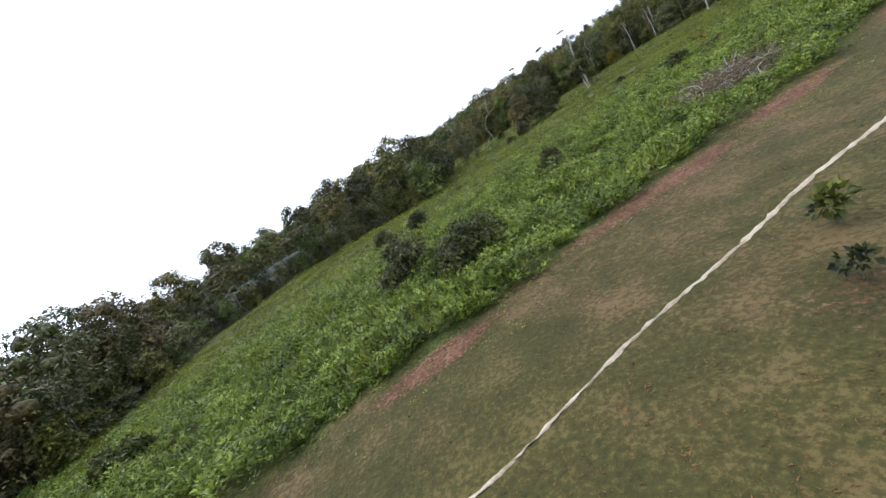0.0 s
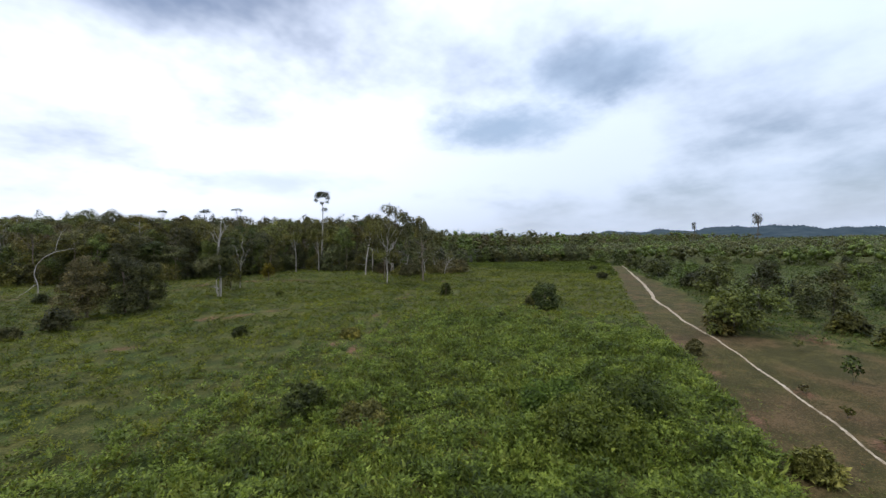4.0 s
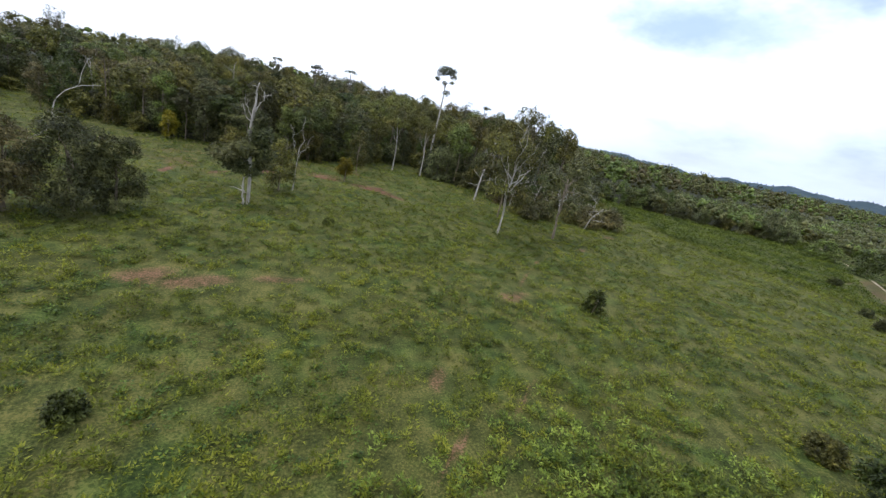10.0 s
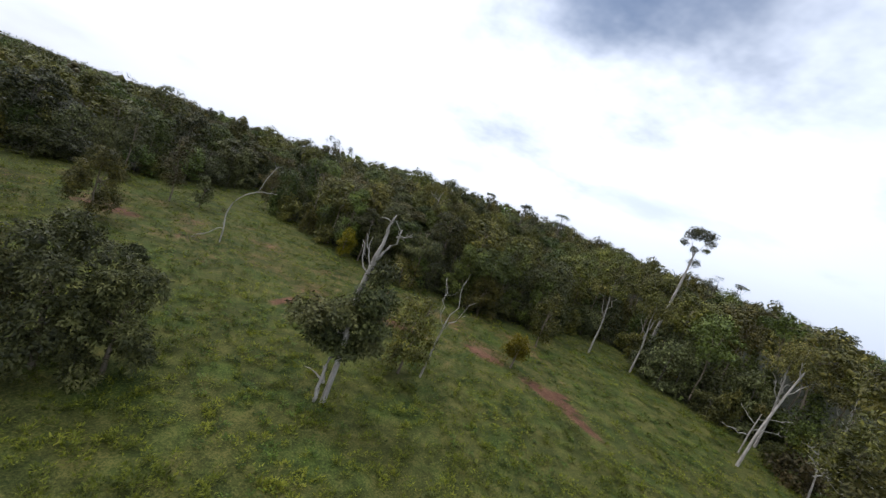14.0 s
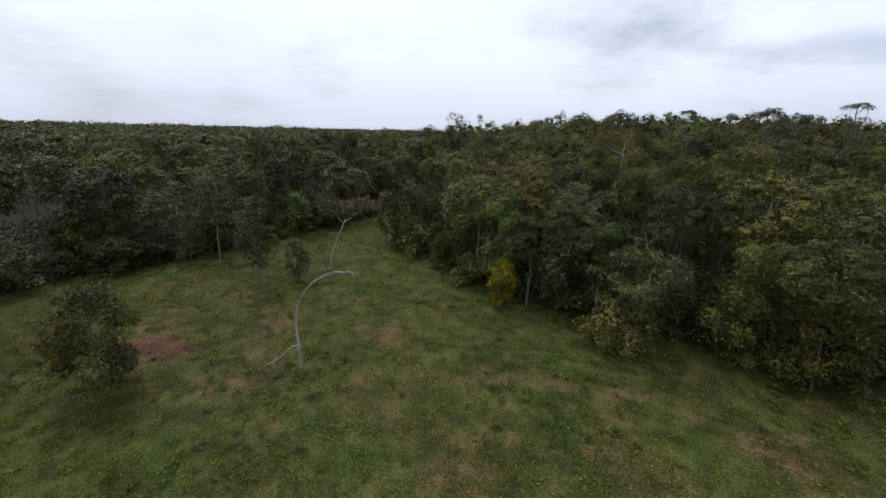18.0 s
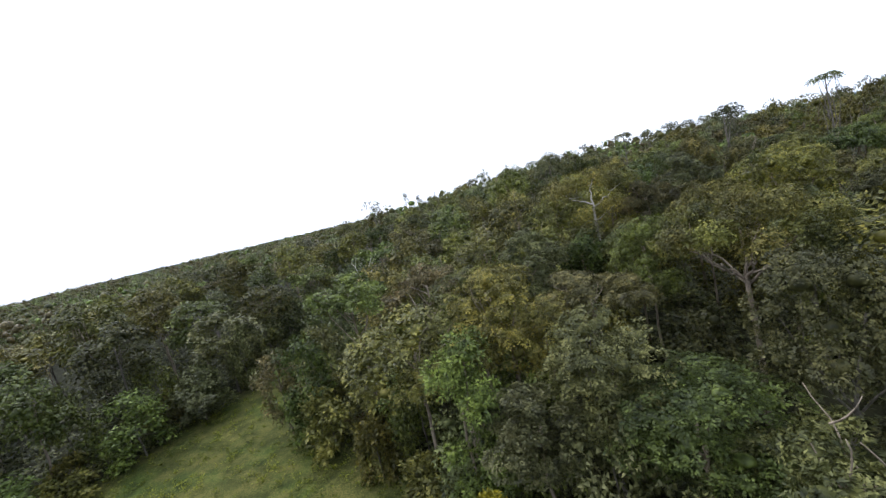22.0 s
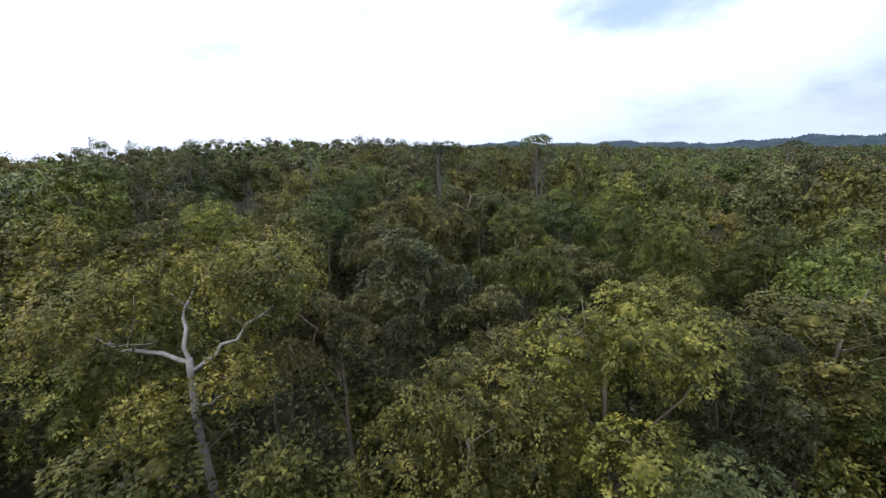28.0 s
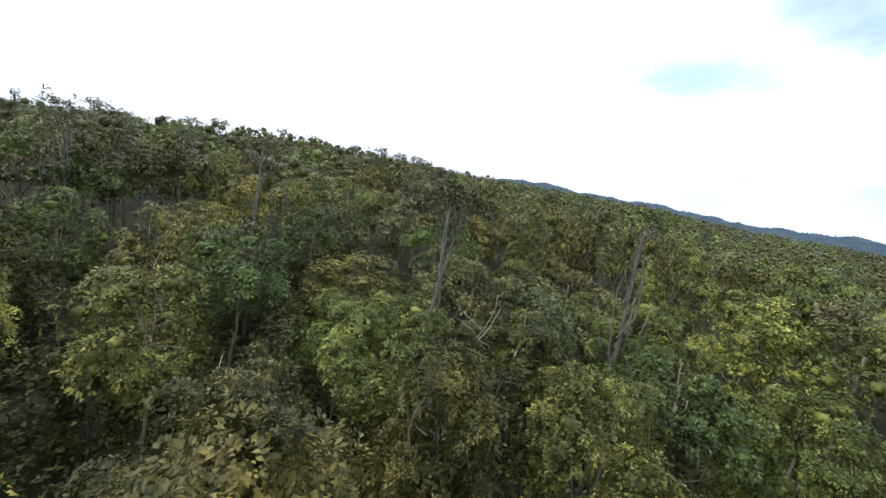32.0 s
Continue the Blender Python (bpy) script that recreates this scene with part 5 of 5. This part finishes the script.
# trees that rise over the canopy
for kind, x, y, top, R, deepc, leaf, words, seed in (
    ("umbrella", 76.4, 221, 28.2, 2.5, 0, "green", "tall tree with a flat umbrella crown above the canopy", 401),
    ("layered", 64.6, 226, 27.8, 2.0, 3.5, "dark", "tall dark open-crowned tree above the canopy", 402),
    ("upright", 70.5, 238, 26.5, 1.7, 6, "dark", "narrow dark tree above the canopy", 403),
    ("layered", 35.2, 255, 28, 3.2, 7, "dark", "tall dark tree with ragged branches above the canopy", 404),
    ("layered", 24, 262, 27, 2.4, 6, "dark", "tall dark tree with ragged branches above the canopy", 405),
    ("umbrella", 53.2, 250.1, 28.4, 2.2, 0, "grey", "tall tree with a thin flat crown above the canopy", 406),
    ("layered", -17.7, 260.5, 28.5, 3.4, 8, "grey", "tall tree with a thin crown above the canopy", 407),
    ("umbrella", -55.5, 216.2, 22.5, 3.6, 0, "grey", "tall tree with a thin flat crown above the canopy", 408),
    ("layered", 119.5, 205.4, 26.5, 3.4, 8, "dark", "tall dark tree above the canopy", 409),
    ("umbrella", 134.3, 216.9, 27.0, 2.6, 0, "dark", "tall tree with a flat dark crown above the canopy", 410),
    ("layered", 170.3, 216.4, 25.0, 3.4, 7, "dark", "tall dark tree above the canopy", 411),
):
    H = top - float(ground_z(x, y))
    make_tree(kind, seed, H, R, H - (deepc or R), LEAF[leaf], BARK_DARK, 110 if kind == "umbrella" else 170, 9, 0.26, 0.22, 0.18, 0.4, limbs=5, name="emergent_tree", label=words, group="tall trees above the canopy", place=stand(x, y), bare=2)
r = np.random.RandomState(52)
first = None
for i in range(100):
    a, q = radians(r.uniform(-85, 75)), r.uniform(85, 240)
    x, y = 42 + q * math.sin(a), 165 + q * math.cos(a)
    if float(in_forest(x, y)) < 3:
        continue
    H = (17.5 + 4.5 * r.rand() + 2.5 * (q > 120)) * (0.75 + 0.25 * float(sstep(-42, 16, x)))
    m = stand(x, y, 0.8 + 0.5 * r.rand(), r.rand() * 6.28, sz=H / 20.0)
    if i < 3 or not first:
        first = (first or []) + [make_tree(("layered", "upright", "layered")[i % 3], 430 + i, 20.0, 2.4, (13.5, 11.0, 15.5)[i % 3], LEAF[("dark", "green", "grey")[i % 3]], BARK_DARK, 120, 8, 0.36, 0.26, 0.16, 0.5, limbs=5, split=False, simple=True, name="emergent_tree", label="ragged dark tree standing up out of the canopy", group="tall trees above the canopy", place=stand(x, y, 1, 0), bare=2)]
    else:
        copy_thing(first[i % len(first)], m)
for x, y, top, seed in ((358, 74, 27.0, 421), (560, 160, 30.0, 422), (-108, 560, 40.0, 423), (-97, 572, 34.0, 424)):
    H = top - float(ground_z(x, y))
    make_tree("upright", seed, H, 3.4, H - 8.5, LEAF["dark"], BARK_DARK, 110, 6, 0.7, 0.24, 0.4, 0.6, limbs=5, split=False, name="emergent_tree", label="lone tall tree against the sky", group="tall trees above the canopy", place=stand(x, y), bare=2)


# ---------------------------------------------------------------- bushes and saplings of the meadow and the strip
def shrub(x, y, H, R, leaf, words, seed, ros=220, size=0.19, name="bush", per=5, width=0.34):
    return make_tree("bush", seed, H, R, 0.05, LEAF[leaf], BARK_DARK, int(ros * 0.7), 9, size, 0.2, 0.05, 0.1, limbs=3, split=False, core=0.85, name=name, label=words, group="bushes of the meadow", category="bush", place=stand(x, y))


BUSHES = [(-6.3, 24.6, 3, 1.9, "dark", "dark green dome-shaped bush among the creepers"), (-3.6, 22.6, 1.5, 1.7, "creeper", "low green bush overgrown by creepers"), (-1.6, 20.6, 2.2, 2.2, "green", "broad green bush overgrown by creepers"), (-25.0, 18.8, 1.8, 1.7, "bright", "rounded leafy green bush in the meadow"), (7.2, 36.4, 1.5, 0.9, "dark", "small dark bush among the creepers"), (37.4, 37.6, 2.3, 2.6, "creeper", "broad green bush overgrown by creepers"), (41.6, 37.6, 2.2, 2.5, "creeper", "green bush overgrown by creepers"), (39.2, 41, 2, 2.4, "creeper", "leafy green bush overgrown by creepers"), (28.7, 52.8, 1.8, 1.5, "green", "small green bush in the meadow"), (30.2, 48.4, 1.3, 1.4, "olive", "small olive bush in the meadow"), (33.4, 27, 1.7, 1, "green", "leafy green bush at the rim of the mown strip"), (59.2, 38.3, 1.3, 0.7, "brown", "thin brownish bush at the rim of the mown strip"), (41.2, 29.3, 1.2, 0.9, "olive", "olive bush at the rim of the mown strip"), (75.2, 66.2, 1.6, 1.2, "olive", "low olive bush in the meadow"), (61.7, 62.5, 0.8, 0.8, "green", "low broad-leaved weed in the meadow"), (33.2, 79.6, 1.2, 0.8, "green", "leafy green weed in the meadow"), (41.6, 68.7, 0.9, 1.1, "yellow", "clump of yellowish ferns in the meadow"), (6.3, 33.4, 1.0, 1.1, "dark", "small dark bush among the creepers"), (-8, 48.5, 2, 1.4, "dark", "small dark bush in the meadow"), (-14, 53.5, 1.8, 1.4, "dark", "small dark bush in the meadow"), (127, 77, 2.0, 1.4, "dark", "dark bush beside the path"), (154, 92.5, 2.0, 1.6, "green", "green bush beside the path"), (134.6, 81.4, 1.3, 1.0, "dark", "small dark bush in the meadow"), (15.5, 128.5, 1.8, 1.2, "grey", "low grey-green bush on the meadow"), (13.3, 97.9, 1.4, 1.2, "dark", "low dark bush on the meadow"), (51.0, 112.0, 0.9, 0.7, "green", "leafy green weed on the meadow")]
for i, (x, y, H, R, leaf, words) in enumerate(BUSHES):
    shrub(x, y, H, R, leaf, words, 500 + i, int(120 + 110 * R * R))

SAPLINGS = [(6.2, 8.5, 0.8, "bright", 0.30), (4.9, 6.7, 0.5, "dark", 0.22), (41.7, 24.6, 1.6, "olive", 0.26), (35.0, 22.0, 1.0, "green", 0.24), (58.5, 28.2, 1.9, "green", 0.34), (24.5, 24.1, 0.35, "yellow", 0.2), (54.0, 30.6, 0.6, "brown", 0.2), (47.0, 26.9, 0.7, "olive", 0.22), (66.8, 31.7, 1.0, "olive", 0.24), (50.6, 28.4, 0.6, "olive", 0.2)]
for i, (x, y, H, leaf, size) in enumerate(SAPLINGS):
    make_tree("tuft", 560 + i, H, 0.10 + 0.16 * H, H * 0.35, LEAF[leaf], BARK_DARK, int(16 + 16 * H), 4, size * 0.7, 0.36, 0.02, 0.04, limbs=3, split=False, name="sapling", label="small broad-leaved sapling standing in the mown strip", group="saplings of the mown strip", category="sapling", place=stand(x, y))

# scrub right of the path
r = np.random.RandomState(77)
SCRUBS = [("bush", 5.5, 2.9, "green", "spreading green scrub tree beyond the clearing"), ("bush", 4.0, 2.3, "dark", "dark green scrub bush beyond the clearing"), ("upright", 7.5, 2.2, "dark", "slim dark scrub tree beyond the clearing"), ("layered", 7.0, 3.4, "green", "open green scrub tree beyond the clearing"), ("bush", 2.2, 1.6, "olive", "low olive scrub bush beyond the clearing")]
scrub_first = {}
spots = [(73.0, 35.6, 3, 1.0), (71.0, 37.4, 0, 0.8), (92.4, 30.0, 2, 1.0), (70.2, 23.0, 4, 1.0), (77.1, 37.8, 0, 0.8), (70.7, 38.5, 4, 1.0), (81.1, 40.7, 4, 1.0), (86.3, 32.2, 2, 0.9), (97.6, 33.9, 1, 0.9), (106.0, 45.9, 0, 1.2), (111.7, 48.4, 1, 1.3), (117.4, 52.6, 1, 1.2), (121.8, 55.0, 0, 1.2), (78.3, 28.5, 4, 1.0), (74.0, 25.2, 4, 1.0), (94.5, 41.5, 4, 1.0), (136.3, 65.5, 0, 1.2), (151.2, 72.4, 1, 1.3), (167.1, 81.3, 0, 1.2), (180.3, 89.0, 1, 1.3), (191.6, 98.7, 0, 1.4), (203.4, 112.7, 0, 1.4)]
while len(spots) < 105:
    x, y = r.uniform(48, 260), r.uniform(-40, 170)
    s = float(side_of(x, y, SCRUB))
    if -95 < s < -1.5 and all((x - q[0]) ** 2 + (y - q[1]) ** 2 > 14 for q in spots):
        spots.append((x, y, int(r.choice(5, p=(0.25, 0.25, 0.14, 0.14, 0.22))), 0.55 + 0.55 * r.rand() + max(0, -s - 40) / 160))
for x, y, k, s in spots:
    kind, H, R, leaf, words = SCRUBS[k]
    m = stand(x, y, s, r.rand() * 6.28, sz=s * (0.7 + 0.3 * r.rand()))
    if k not in scrub_first:
        scrub_first[k] = make_tree(kind, 600 + k, H, R, 0.1, LEAF[leaf], BARK_DARK, 190, 8, 0.32, 0.3, 0.09, 0.2, limbs=3, split=False, simple=True, core=0.85, name="scrub_tree" if H > 4.5 else "scrub_bush", label=words, group="scrub beyond the clearing", category="tree" if H > 4.5 else "bush", place=stand(x, y, 1, 0))
    else:
        copy_thing(scrub_first[k], m)

# ---------------------------------------------------------------- brush pile and fallen wood
r = np.random.RandomState(90)
sticks = []
for i in range(6):
    n = 6
    u = np.linspace(0, 1, n)
    p = np.stack([u * 1.0, 0.06 * np.cumsum(r.normal(size=n)) , 0.06 * np.cumsum(r.normal(size=n))], -1)
    p -= p[0]
    geo = [tube(p, 0.011 * (1 - 0.75 * u), 5)]
    for k in range(2):
        a = p[2 + k]
        geo.append(limb(a, a + (0.28, r.normal() * 0.18, r.normal() * 0.18), 0.008, 0.003, r, 0.2, 4, 4))
    v, f = join(geo)
    sticks.append(mesh_from("branch", v, f, (STICK, STICK, BARK_WHITE, STICK, DRY, STICK)[i], True))
pile = tagged(new("brush_pile"), "heap of dead grey-brown branches lying in the creepers", "brush pile")
pile.matrix_basis = stand(16.9, 26.1)
for i in range(300):
    a, q = r.rand() * 2 * np.pi, 2.7 * np.sqrt(r.rand())
    ln = r.uniform(0.7, 2.0)
    b = new("branch", sticks[i % 6])
    b.parent = pile
    z = 0.25 + 1.35 * max(0.0, 1 - (q / 3.2) ** 2) * r.rand() ** 0.7
    b.matrix_basis = Matrix.LocRotScale((q * np.cos(a) * 1.0 - 0.3 * ln, q * np.sin(a) * 0.85, z), Euler((r.rand() * 6.28, radians(r.normal() * 14), r.rand() * 6.28)), (ln, ln * 1.2, ln * 1.2))
log = tagged(new("fallen_branch", mesh_from("fallen_branch", *limb((0, 0, 0), (1.7, 0.3, 0.1), 0.05, 0.025, r, 0.15, 8, 7), BARK_WHITE, True)), "bleached fallen branch lying on the creepers", "branch")
log.matrix_basis = Matrix.Translation((6.0, 30.4, float(ground_z(6.0, 30.4)) + 0.42))
stick = tagged(new("fallen_stick", mesh_from("fallen_stick", *limb((0, 0, 0), (0.42, 0.25, 0.02), 0.013, 0.008, r, 0.1, 6, 6), BARK_WHITE, True)), "pale broken stick lying on the worn soil", "stick")
stick.matrix_basis = Matrix.Translation((4.1, 14.7, float(ground_z(4.4, 14.9)) + 0.035))
